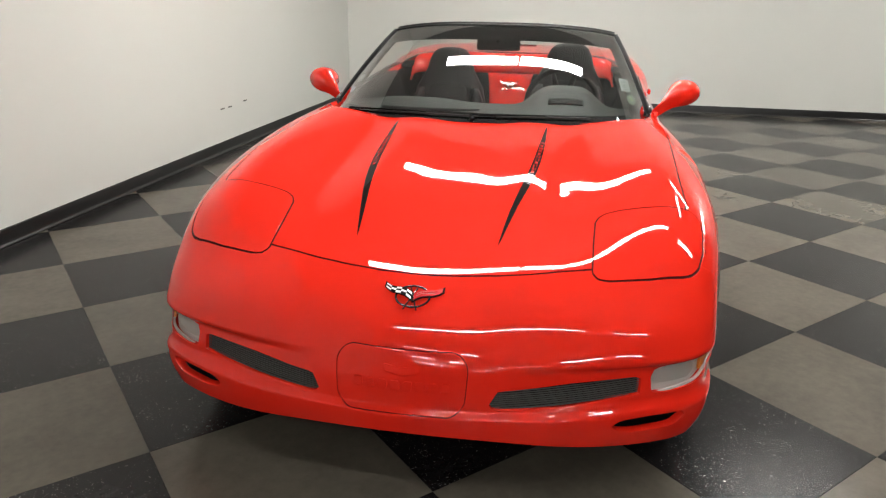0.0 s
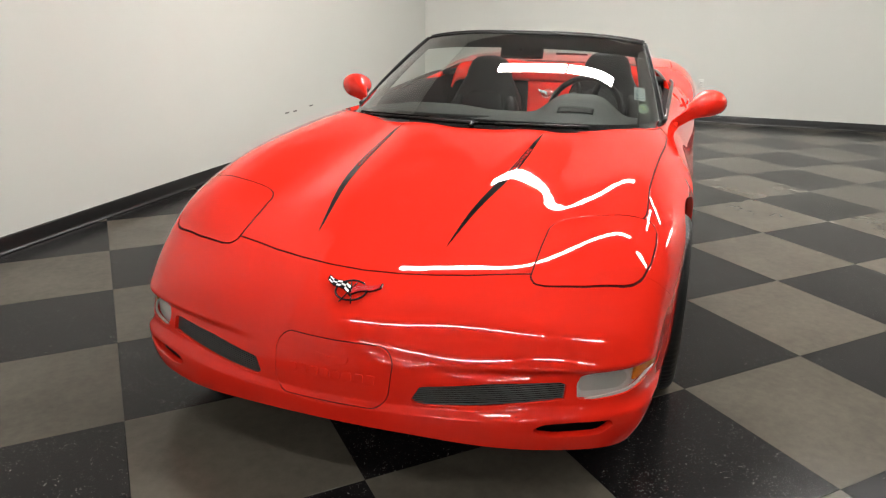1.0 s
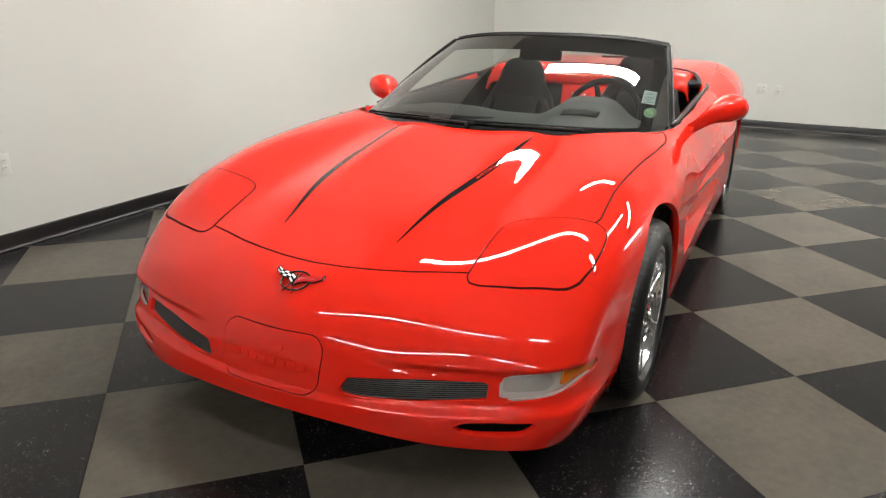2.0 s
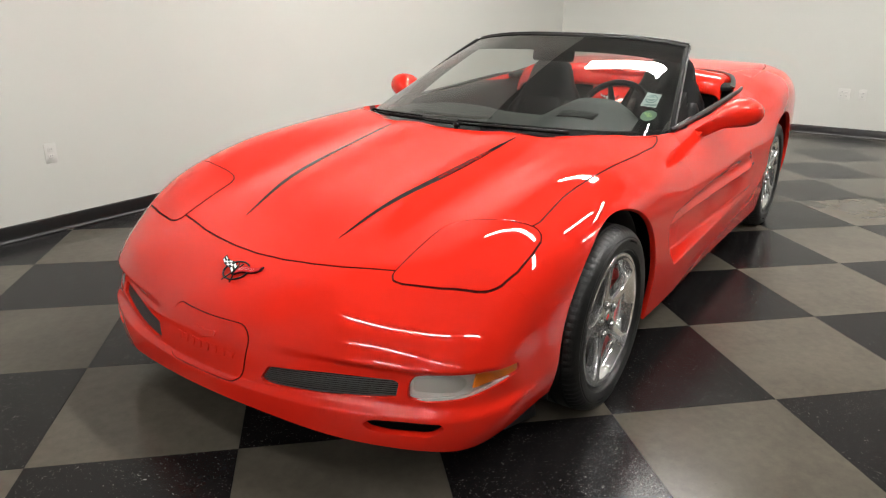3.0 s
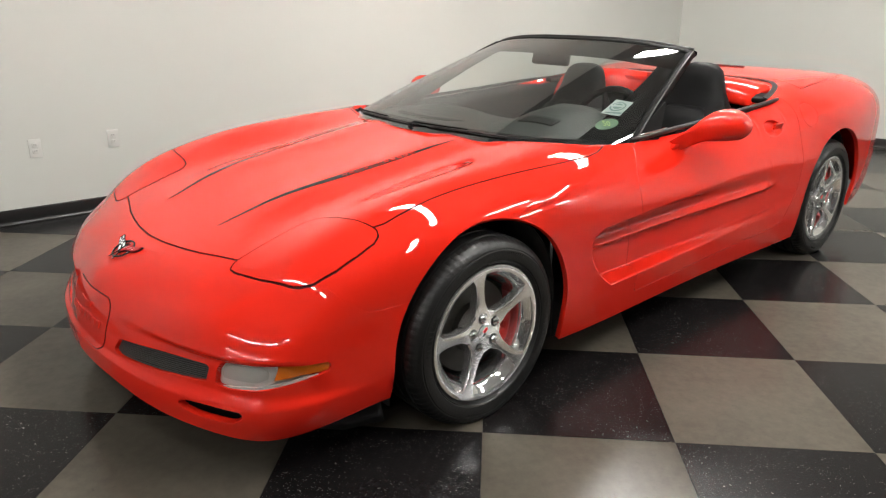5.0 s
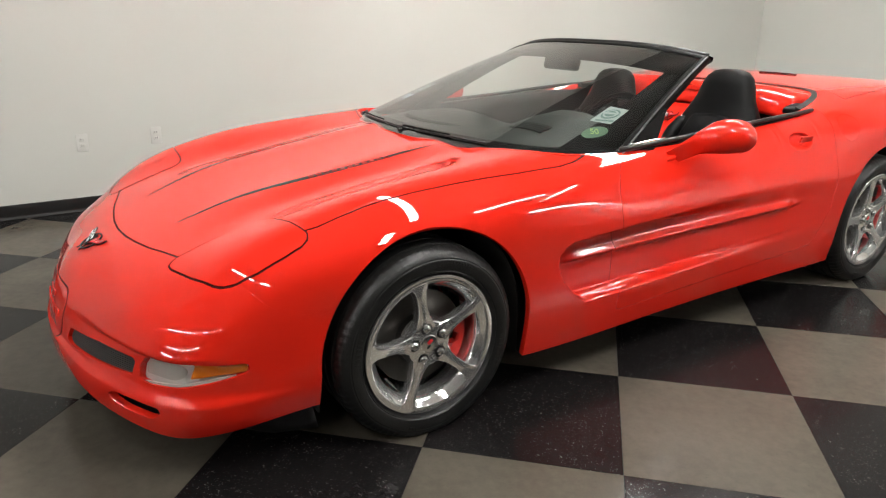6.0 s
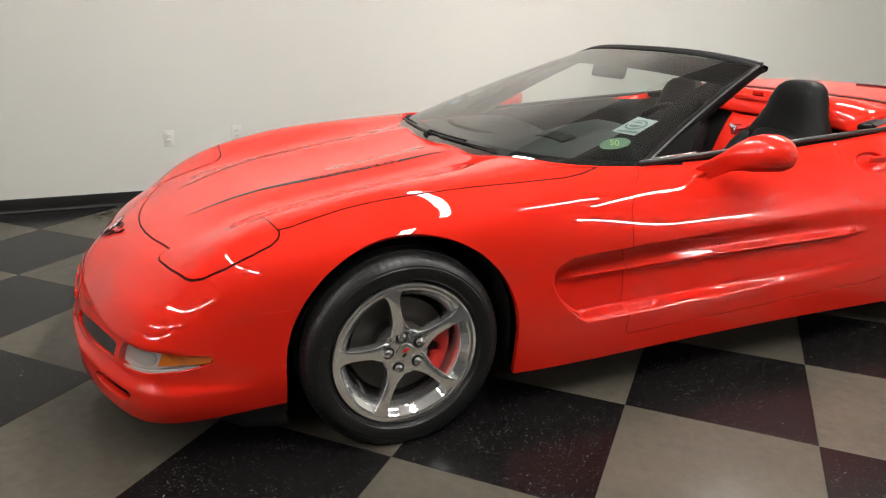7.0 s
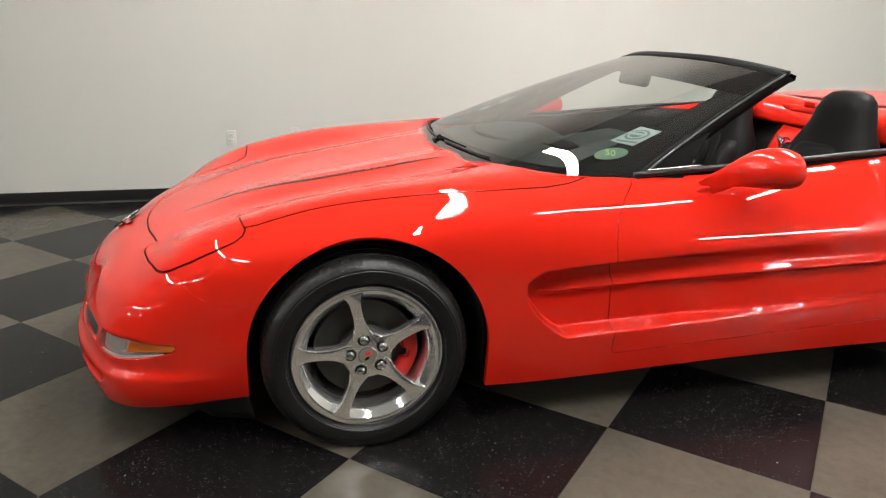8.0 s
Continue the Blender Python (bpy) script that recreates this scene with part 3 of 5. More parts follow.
class Skin:
    """A piece of the body's surface, cut down step by step by signed distances."""

    def __init__(self):
        self.quads, self.polys = QUADS, []

    def cut(self, f):
        """Keep where f(points) < 0; points are columns s, w (left is positive), z."""
        def call(P):
            return f(P[:, 0], -P[:, 1], P[:, 2])
        d = call(FLAT_P)[self.quads]
        inside, outside = (d < 0).all(1), (d >= 0).all(1)
        mixed = self.quads[~inside & ~outside]
        old = self.polys + [[np.r_[FLAT_P[k], FLAT_N[k]] for k in q] for q in mixed]
        self.quads, self.polys = self.quads[inside], []
        if old:
            flat = np.array([v for p in old for v in p])
            vals = call(flat)
            at = 0
            for p in old:
                v = vals[at:at + len(p)]
                at += len(p)
                if (v < 0).all():
                    self.polys.append(p)
                    continue
                if (v >= 0).all():
                    continue
                out = []
                for k in range(len(p)):
                    a, b, fa, fb = p[k], p[(k + 1) % len(p)], v[k], v[(k + 1) % len(p)]
                    if fa < 0:
                        out.append(a)
                    if (fa < 0) != (fb < 0):
                        out.append(a + (b - a) * (fa / (fa - fb)))
                if len(out) > 2:
                    self.polys.append(out)
        return self

    def mesh(self, name, material, parent, label="", lift=0.0, skirt=0.012, lip=0.0):
        used, inv = np.unique(self.quads, return_inverse=True)
        P, N = [FLAT_P[used]], [FLAT_N[used]]
        faces = [list(f) for f in inv.reshape(self.quads.shape)]
        base = len(used)
        extra, key = [], {}
        known = {tuple(np.round(p, 5)): k for k, p in enumerate(FLAT_P[used])} if self.polys else {}
        for p in self.polys:
            ids = []
            for v in p:
                k = tuple(np.round(v[:3], 5))
                if k not in known:
                    known[k] = base + len(extra)
                    extra.append(v)
                if not ids or ids[-1] != known[k]:
                    ids.append(known[k])
            if len(ids) > 1 and ids[0] == ids[-1]:
                ids.pop()
            if len(ids) > 2:
                faces.append(ids)
        if extra:
            E = np.array(extra)
            P.append(E[:, :3]), N.append(E[:, 3:])
        P, N = np.concatenate(P), np.concatenate(N)
        N = N / (np.linalg.norm(N, axis=1, keepdims=True) + 1e-9)
        P = P + N * lift
        nv = len(P)
        first_edge = len(faces)
        if skirt:
            count = {}
            for f in faces:
                for k in range(len(f)):
                    a, b = f[k], f[(k + 1) % len(f)]
                    count[(a, b)] = 1
            rim = [e for e in count if (e[1], e[0]) not in count]
            add_p, add_n, add_f, bevel = [], [], [], []
            e = 0.0011 if material is PAINT else 0.0
            for a, b in rim:
                t = P[b] - P[a]
                if np.linalg.norm(t) < 1e-6:
                    continue
                out = np.cross(t, N[a])
                out /= np.linalg.norm(out) + 1e-9
                k = nv + len(add_p)
                qa, qb = P[a] + (out - N[a]) * e, P[b] + (out - N[b]) * e
                add_p += [qa, qb, qb - N[b] * skirt, qa - N[a] * skirt]
                soft = [(out + N[a] * 0.4), (out + N[b] * 0.4), out, out]
                add_f.append([k + 1, k, k + 3, k + 2])
                if e:
                    bevel.append([b, a, k, k + 1])
                add_n += [v / np.linalg.norm(v) for v in soft]
            if add_p:
                P, N = np.concatenate([P, add_p]), np.concatenate([N, add_n])
                faces += bevel
                first_edge = len(faces)
                faces += add_f
        me = bpy.data.meshes.new(name)
        me.from_pydata(P.tolist(), [], [list(map(int, f)) for f in faces])
        me.polygons.foreach_set("use_smooth", [True] * len(me.polygons))
        me.update()
        me.normals_split_custom_set_from_vertices(N.tolist())
        me.materials.append(material)
        if material is PAINT and len(faces) > first_edge:
            # panel edges beside a gap are coloured dark too, as its shade
            me.materials.append(GAP_SHADE)
            mid = np.array([(P[f[0]] + P[f[1]]) / 2 for f in faces[first_edge:]])
            near = np.min([abs(f(mid[:, 0], -mid[:, 1], mid[:, 2])) for f in (sd_hl, sd_hood, sd_plate, sd_lid, sd_door)], axis=0) < 0.011
            me.polygons.foreach_set("material_index", [0] * first_edge + near.astype(int).tolist())
        ob = new(name, me)
        ob.parent = parent
        return tagged(ob, label)


# panel outlines
HL = [(-0.650, 0.476), (-0.668, 0.492), (-0.668, 0.522), (-0.640, 0.632), (-0.606, 0.726), (-0.590, 0.752), (-0.562, 0.774), (-0.50, 0.793), (-0.43, 0.800), (-0.375, 0.798), (-0.352, 0.787), (-0.344, 0.766), (-0.357, 0.715), (-0.367, 0.65), (-0.368, 0.56), (-0.376, 0.520), (-0.393, 0.497), (-0.422, 0.484), (-0.52, 0.479)]
HOOD = [(-0.723, -0.2), (-0.724, 0.0), (-0.718, 0.11), (-0.702, 0.216), (-0.682, 0.31), (-0.655, 0.40), (-0.629, 0.50), (-0.45, 0.62), (-0.38, 0.745), (-0.315, 0.762), (-0.15, 0.757), (0.0, 0.762), (0.2, 0.772), (0.4, 0.785), (0.58, 0.788), (0.66, 0.776), (0.735, 0.753), (0.65, 0.740), (0.565, 0.700), (0.505, 0.62), (0.462, 0.50), (0.433, 0.35), (0.421, 0.20), (0.418, 0.0), (0.418, -0.2)]
COCKPIT = [(0.430, -0.2), (0.430, 0.0), (0.433, 0.20), (0.446, 0.35), (0.475, 0.50), (0.520, 0.622), (0.585, 0.695), (0.66, 0.730), (0.76, 0.752), (0.90, 0.765), (1.5, 0.774), (1.75, 0.766), (2.05, 0.742), (2.20, 0.714), (2.30, 0.688), (2.37, 0.662), (2.43, 0.625), (2.475, 0.580), (2.508, 0.520), (2.530, 0.44), (2.545, 0.33), (2.55, 0.15), (2.55, 0.0), (2.55, -0.2)]
FASCIA = [(-1.3, -0.3), (-1.3, 1.2), (-0.560, 1.2), (-0.548, 0.585), (-0.51, 0.54), (-0.452, 0.498), (-0.405, 0.491), (-0.30, 0.497), (0.1, 0.50), (0.1, -0.3)]
DOOR = [(0.802, 0.240), (0.806, 0.35), (0.802, 0.45), (0.788, 0.55), (0.784, 0.62), (0.795, 0.69), (0.832, 0.75), (0.880, 0.79), (0.95, 1.2), (2.24, 1.2), (2.215, 0.80), (2.20, 0.72), (2.16, 0.45), (2.06, 0.300), (1.95, 0.286), (1.30, 0.258)]
GRILLE = [(0.228, 0.300), (0.250, 0.337), (0.43, 0.352), (0.612, 0.358), (0.621, 0.350), (0.619, 0.311), (0.46, 0.296), (0.27, 0.286), (0.240, 0.288)]
LAMP = [(0.642, 0.312), (0.644, 0.352), (0.658, 0.370), (0.70, 0.379), (0.766, 0.386), (0.872, 0.388), (0.95, 0.383), (1.012, 0.377), (1.014, 0.350), (0.94, 0.330), (0.82, 0.316), (0.70, 0.308)]
SLOT = [(0.550, 0.238), (0.575, 0.251), (0.65, 0.254), (0.740, 0.252), (0.744, 0.240), (0.715, 0.218), (0.61, 0.218), (0.570, 0.225)]
PLATE = [(-0.184, 0.428), (0.174, 0.428), (0.166, 0.266), (-0.172, 0.266)]
LID = [(2.585, -0.2), (2.58, 0.35), (2.555, 0.55), (2.50, 0.66), (2.46, 0.748), (2.70, 0.742), (2.92, 0.728), (3.24, 0.665), (3.27, 0.60), (3.29, -0.2)]
g = 0.0036


def sd_hl(s, w, z):
    return np.where(z > 0.42, poly_sd(HL, s, abs(w), 0.006), 1.0)


def sd_hood(s, w, z):
    return np.where(z > 0.42, poly_sd(HOOD, s, abs(w)), 1.0)


def sd_cockpit(s, w, z):
    return np.where(z > 0.6, poly_sd(COCKPIT, s, abs(w)), 1.0)


def sd_fascia(s, w, z):
    return poly_sd(FASCIA, s, z)


def sd_door(s, w, z):
    return np.where(abs(w) > 0.6, poly_sd(DOOR, s, z, 0.02), 1.0)


def sd_arch(s, w, z):
    front = np.hypot(s - 0.004, np.maximum(z - 0.312, 0)) - 0.369
    rear = np.hypot(s - 2.654, np.maximum(z - 0.325, 0)) - 0.392
    return np.where(abs(w) > 0.5, np.minimum(front, rear), 1.0)


def sd_grille(s, w, z):
    return np.where(s < -0.5, poly_sd(GRILLE, abs(w), z, 0.004), 1.0)


def lamp_run(s, w):
    return abs(w) + 0.7 * (s + 0.8)


def sd_lamp(s, w, z):
    return np.where((s < -0.4) & (z < 0.5), poly_sd(LAMP, lamp_run(s, w), z, 0.004), 1.0)


def sd_slot(s, w, z):
    return np.where(s < -0.5, poly_sd(SLOT, abs(w), z, 0.004) - 0.004, 1.0)


def sd_lid(s, w, z):
    return np.where(z > 0.8, poly_sd(LID, s, abs(w)), 1.0)


def sd_fuel(s, w, z):
    return np.where((z > 0.6) & (w > 0), np.hypot(s - 2.325, 0.75 * (z - 0.812) - 0.6 * (w - 0.862)) - 0.065, 1.0)


def sd_plate(s, w, z):
    return np.where(s < -0.8, poly_sd(PLATE, w, z, 0.05), 1.0)


car = empty("convertible_sports_car", CAR, "glossy red two-seat convertible sports car with its roof down, parked indoors", "car")

fascia = (Skin().cut(lambda s, w, z: sd_fascia(s, w, z) + g * 0.25).cut(lambda s, w, z: 0.95 * g - sd_hl(s, w, z)).cut(lambda s, w, z: g - sd_hood(s, w, z))
          .cut(lambda s, w, z: -sd_arch(s, w, z)).cut(lambda s, w, z: -sd_grille(s, w, z)).cut(lambda s, w, z: -sd_lamp(s, w, z)).cut(lambda s, w, z: -sd_slot(s, w, z)).cut(lambda s, w, z: 0.0022 - sd_plate(s, w, z))
          .mesh("front_bumper_skin", PAINT, car, "glossy red front bumper skin", skirt=0.022))
hood = Skin().cut(lambda s, w, z: sd_hood(s, w, z) + g).cut(lambda s, w, z: 0.95 * g - sd_hl(s, w, z)).mesh("hood", PAINT, car, "glossy red hood with two black decals")
for side in (1, -1):
    Skin().cut(lambda s, w, z: -side * w).cut(lambda s, w, z: sd_hl(s, w, z) + 0.95 * g).mesh("headlamp_door", PAINT, car, lift=0.001)
    (Skin().cut(lambda s, w, z: -side * w).cut(lambda s, w, z: 0.25 * g - sd_fascia(s, w, z)).cut(lambda s, w, z: g - sd_hood(s, w, z)).cut(lambda s, w, z: 0.95 * g - sd_hl(s, w, z))
     .cut(lambda s, w, z: -sd_arch(s, w, z)).cut(lambda s, w, z: -sd_cockpit(s, w, z)).cut(lambda s, w, z: 0.5 * g - sd_door(s, w, z)).cut(lambda s, w, z: s - 1.6)
     .mesh("front_fender", PAINT, car, skirt=0.02))
    Skin().cut(lambda s, w, z: -side * w).cut(lambda s, w, z: sd_door(s, w, z) + 0.5 * g).cut(lambda s, w, z: -sd_cockpit(s, w, z)).mesh("door_skin", PAINT, car, skirt=0.03)
(Skin().cut(lambda s, w, z: 1.6 - s).cut(lambda s, w, z: -sd_arch(s, w, z)).cut(lambda s, w, z: -sd_cockpit(s, w, z)).cut(lambda s, w, z: 0.5 * g - sd_door(s, w, z))
 .cut(lambda s, w, z: g - sd_lid(s, w, z)).cut(lambda s, w, z: 0.0014 - sd_fuel(s, w, z)).mesh("rear_body", PAINT, car, skirt=0.02))
Skin().cut(lambda s, w, z: sd_lid(s, w, z) + g).mesh("trunk_lid", PAINT, car)
Skin().cut(lambda s, w, z: sd_fuel(s, w, z) + 0.0014).mesh("fuel_door", PAINT, car)
plate = Skin().cut(lambda s, w, z: sd_plate(s, w, z) + 0.0022).mesh("plate_cover", PAINT, car, "red plate cover with raised marks", lift=0.002, skirt=0.014)
# dark red strips just under the shut lines, painting the shade in the gaps
for f, bed in ((sd_hood, GAP_SHADE), (sd_lid, GAP_SHADE), (sd_fuel, GAP_SHADE), (sd_plate, GAP_SHADE)):
    Skin().cut(lambda s, w, z: f(s, w, z) - 0.012).cut(lambda s, w, z: -0.012 - f(s, w, z)).cut(lambda s, w, z: -sd_cockpit(s, w, z)).mesh("gap_shade_strip", bed, car, lift=-0.0030 if f is not sd_fuel else -0.006, skirt=0)
for f, side in ((sd_hl, 1), (sd_hl, -1), (sd_door, 1), (sd_door, -1), (sd_fascia, 1), (sd_fascia, -1)):
    Skin().cut(lambda s, w, z: -side * w).cut(lambda s, w, z: f(s, w, z) - 0.012).cut(lambda s, w, z: -0.012 - f(s, w, z)).cut(lambda s, w, z: -sd_cockpit(s, w, z)).cut(lambda s, w, z: 0.004 - sd_arch(s, w, z)).mesh("gap_shade_strip", GAP_SHADE, car, lift=-0.0030 if f is sd_hl else -0.0045, skirt=0)

# ---- nose details: grilles, lamps, slots, plate marks, emblem, decals ----
for side in (1, -1):
    back = Skin().cut(lambda s, w, z: -side * w).cut(lambda s, w, z: sd_grille(s, w, z) - 0.02).mesh("grille", HOLE, car, "dark wire grille in the bumper", lift=-0.026, skirt=0)
    for k in range(17):
        def mid(s, w, z, k=k):
            return z - (0.271 + 0.0056 * k) - 0.060 * (abs(w) - 0.25)
        bar = Skin().cut(lambda s, w, z: -side * w).cut(lambda s, w, z: sd_grille(s, w, z) - 0.004).cut(lambda s, w, z: mid(s, w, z) - 0.0014).cut(lambda s, w, z: -mid(s, w, z) - 0.0014)
        if bar.polys or len(bar.quads):
            bar.mesh("grille_bar", MESH_GREY, back, lift=-0.012, skirt=0.004)
    lamp = Skin().cut(lambda s, w, z: -side * w).cut(lambda s, w, z: sd_lamp(s, w, z) - 0.006).mesh("corner_lamp", LAMP_CLEAR, car, "clear corner lamp with an amber end", lift=-0.020, skirt=0)
    Skin().cut(lambda s, w, z: -side * w).cut(lambda s, w, z: sd_lamp(s, w, z) + 0.006).cut(lambda s, w, z: poly_sd([(0.655, 0.330), (0.658, 0.366), (0.80, 0.374), (0.842, 0.366), (0.835, 0.345), (0.80, 0.331)], lamp_run(s, w), z, 0.012)).mesh("lamp_bowl", LAMP_BOWL, lamp, "dull grey reflector bowl", lift=-0.016, skirt=0.003)
    Skin().cut(lambda s, w, z: -side * w).cut(lambda s, w, z: sd_lamp(s, w, z) + 0.003).cut(lambda s, w, z: 0.862 - 0.35 * (0.36 - z) - lamp_run(s, w)).cut(lambda s, w, z: 0.342 + 0.06 * (lamp_run(s, w) - 0.86) - z).mesh("amber_lens", LAMP_AMBER, lamp, "amber lens", lift=-0.006, skirt=0.008)
    Skin().cut(lambda s, w, z: -side * w).cut(lambda s, w, z: sd_lamp(s, w, z) + 0.002).cut(lambda s, w, z: -0.009 - sd_lamp(s, w, z)).cut(lambda s, w, z: z - 0.330 - 0.10 * (lamp_run(s, w) - 0.85)).mesh("lamp_bezel", LAMP_CLEAR, lamp, "bright bezel along the lower edge", lift=-0.005, skirt=0.006)
    Skin().cut(lambda s, w, z: -side * w).cut(lambda s, w, z: sd_lamp(s, w, z) + 0.0015).mesh("clear_lens", LENS, lamp, lift=-0.001, skirt=0).visible_shadow = False
    Skin().cut(lambda s, w, z: -side * w).cut(lambda s, w, z: sd_slot(s, w, z) - 0.012).mesh("bumper_slot", HOLE, car, "black slot low in the bumper", lift=-0.03, skirt=0)

for k in range(8):
    x0 = -0.128 + 0.033 * k
    Skin().cut(lambda s, w, z: s + 0.85).cut(lambda s, w, z: poly_sd([(x0, 0.330), (x0, 0.352), (x0 + 0.024, 0.352), (x0 + 0.024, 0.330)], -w, z, 0.004)).mesh("raised_mark", PAINT, plate, lift=0.0065, skirt=0.006)
Skin().cut(lambda s, w, z: s + 0.85).cut(lambda s, w, z: poly_sd([(-0.045, 0.376), (0.0, 0.366), (0.045, 0.376), (0.05, 0.392), (0.0, 0.386), (-0.05, 0.392)], -w, z, 0.003)).mesh("raised_mark", PAINT, plate, lift=0.0065, skirt=0.006)

decal_mid = spline([(-0.58, 0.203), (-0.42, 0.228), (-0.29, 0.250), (-0.11, 0.274), (0.15, 0.292), (0.385, 0.302)])


def decal_half(s):
    u = np.clip((s + 0.578) / 0.958, 0, 1)
    return 0.0135 * np.sin(np.pi * u) ** 0.75


for side, lay in ((1, 0.0), (-1, 0.020)):
    strip = (Skin().cut(lambda s, w, z: -side * w).cut(lambda s, w, z: -0.577 - s).cut(lambda s, w, z: s - 0.379).cut(lambda s, w, z: 0.4 - z)
             .cut(lambda s, w, z: abs(w) - decal_mid(s) - lay - decal_half(s)).cut(lambda s, w, z: decal_mid(s) + lay - decal_half(s) - abs(w)).mesh("hood_decal", DECAL, hood, "tapered black hood decal with red marks", lift=0.0012, skirt=0))
    for k in range(11):
        s0 = -0.13 + 0.029 * k
        Skin().cut(lambda s, w, z: -side * w).cut(lambda s, w, z: s0 - s).cut(lambda s, w, z: s - s0 - 0.021).cut(lambda s, w, z: 0.4 - z).cut(lambda s, w, z: abs(abs(w) - decal_mid(s) - lay) - 0.0075).cut(lambda s, w, z: 0.0035 - abs(abs(w) - decal_mid(s) - lay) if k % 3 else abs(abs(w) - decal_mid(s) - lay) - 0.0055).mesh("decal_mark", DECAL_RED, hood, lift=0.0018, skirt=0)


def surface_frame(s, w):
    """A pose on the body's upper skin: x to the tail, y to the right, z out of the skin."""
    d = (FLAT_P[:, 0] - s) ** 2 + (FLAT_P[:, 1] + w) ** 2 + np.where(FLAT_P[:, 2] < 0.4, 1, 0)
    k = int(d.argmin())
    n = Vector(FLAT_N[k])
    x = (Vector((1, 0, 0)) - n * n.x).normalized()
    return Matrix.Translation(Vector((s, -w, FLAT_P[k][2]))) @ Matrix((x, n.cross(x), n)).transposed().to_4x4()


def emblem(name, parent, m, size):
    """Two crossed flags on a ring: one chequered, one red."""
    ring = part(name, tube_bm([(0.25 * size * math.cos(a) - 0.02 * size, 0.31 * size * math.sin(a), 0.005) for a in np.linspace(0, 2 * math.pi, 33)[:-1]], 0.014 * size + 0.001, 6, close=True), BLACK_GLOSS, parent, "black ring emblem with two small crossed flags", m=m)
    for sgn in (1, -1):
        pole = tube_bm([(-0.34 * size, sgn * -0.12 * size, 0.006), (0.16 * size, sgn * 0.06 * size, 0.009)], 0.014 * size, 6)
        part("flag_pole", pole, BLACK_GLOSS, ring)
    nx, ny = 5, 3

    def flag(u, v, sgn):
        y = sgn * (0.02 + 0.50 * u) * size
        x = (-0.12 + (0.16 - 0.06 * u) * v + 0.25 * u + 0.025 * math.sin(u * 6)) * size
        return (x, y, 0.009 + 0.002 * math.sin(u * 6))
    for sgn in (1, -1):
        bm = grid_bm(lambda u, v: Vector(flag(-0.04 + 1.10 * u, -0.12 + 1.24 * v, sgn)) - Vector((0, 0, 0.003)), np.linspace(0, 1, 8), np.linspace(0, 1, 4), thick=0.005)
        bmesh.ops.recalc_face_normals(bm, faces=bm.faces)
        part("flag_edge", bm, BLACK_GLOSS, ring, smooth=False)

    for dark in (0, 1):
        bm = bmesh.new()
        for i in range(nx):
            for j in range(ny):
                if (i + j) % 2 == dark:
                    grid_bm(lambda u, v: flag(u, v, 1), [i / nx, (i + 1) / nx], [j / ny, (j + 1) / ny], thick=0.003, bm=bm)
        bmesh.ops.recalc_face_normals(bm, faces=bm.faces)
        part("chequered_flag", bm, BLACK_GLOSS if dark else WHITE, ring, smooth=False)
    bm = grid_bm(lambda u, v: flag(u, v, -1), np.linspace(0, 1, 7), np.linspace(0, 1, 4), thick=0.003)
    bmesh.ops.recalc_face_normals(bm, faces=bm.faces)
    part("red_flag", bm, FLAG_RED, ring, smooth=False)
    bm = bmesh.new()
    for k, x in enumerate((-0.10, 0.04)):
        grid_bm(lambda u, v: Vector(flag(u, 0.5 + (x + 0.02 * v) * 2, -1)) + Vector((0, 0, 0.0012)), np.linspace(0.1, 0.75, 6), (0, 1), bm=bm)
    part("flag_bar", bm, CHROME, ring, smooth=False)
    return ring


emblem("nose_emblem", car, surface_frame(-0.806, 0.0), 0.150)

# ---- windscreen, frame, cowl, wipers ----


def glass_at(h, v, lift=0.0):
    a = abs(h)
    b = Vector((0.405 + 0.12 * a**2 + 0.35 * a**8, 0.760 * h, 0.816 - 0.035 * a**4))
    t = Vector((1.450 + 0.085 * a**3, 0.602 * h, 1.165 - 0.040 * a**3))
    p = b.lerp(t, v) + Vector((-0.5, 0.12 * h, 0.86)) * (0.016 * 4 * v * (1 - v) + lift)
    return Vector((p.x, -p.y, p.z))


HS = np.r_[np.linspace(-1, -0.8, 9), np.linspace(-0.8, 0.8, 25)[1:-1], np.linspace(0.8, 1, 9)]
screen = part("windscreen", grid_bm(lambda h, v: glass_at(h, v), HS, np.linspace(-0.02, 1, 22)), GLASS, car, "clear raked windscreen glass with stickers")
screen.visible_shadow = False


def lower_edge(h):
    return 0.060 + 0.03 * abs(h) ** 3


bm = grid_bm(lambda h, k: glass_at(h, -0.015 + k * (lower_edge(h) + 0.015), -0.005), HS, (0, 0.5, 1), thick=0.0004, flip=True)
part("frit_band", bm, FRIT, screen)
bm = grid_bm(lambda h, k: glass_at(h, 1.0 - k * (0.205 + 0.015 * abs(h) ** 4), -0.007), HS, (0, 0.5, 1), thick=0.0004)
part("frit_band", bm, FRIT, screen)
for sgn in (1, -1):
    bm = grid_bm(lambda k, v: glass_at(sgn * (1 - k * (0.085 + 0.05 * (1 - v) ** 3 + 0.05 * v**6)), v, -0.0075), (0, 0.5, 1), np.linspace(0.02, 0.97, 20), thick=0.0004)
    part("frit_band", bm, FRIT, screen)

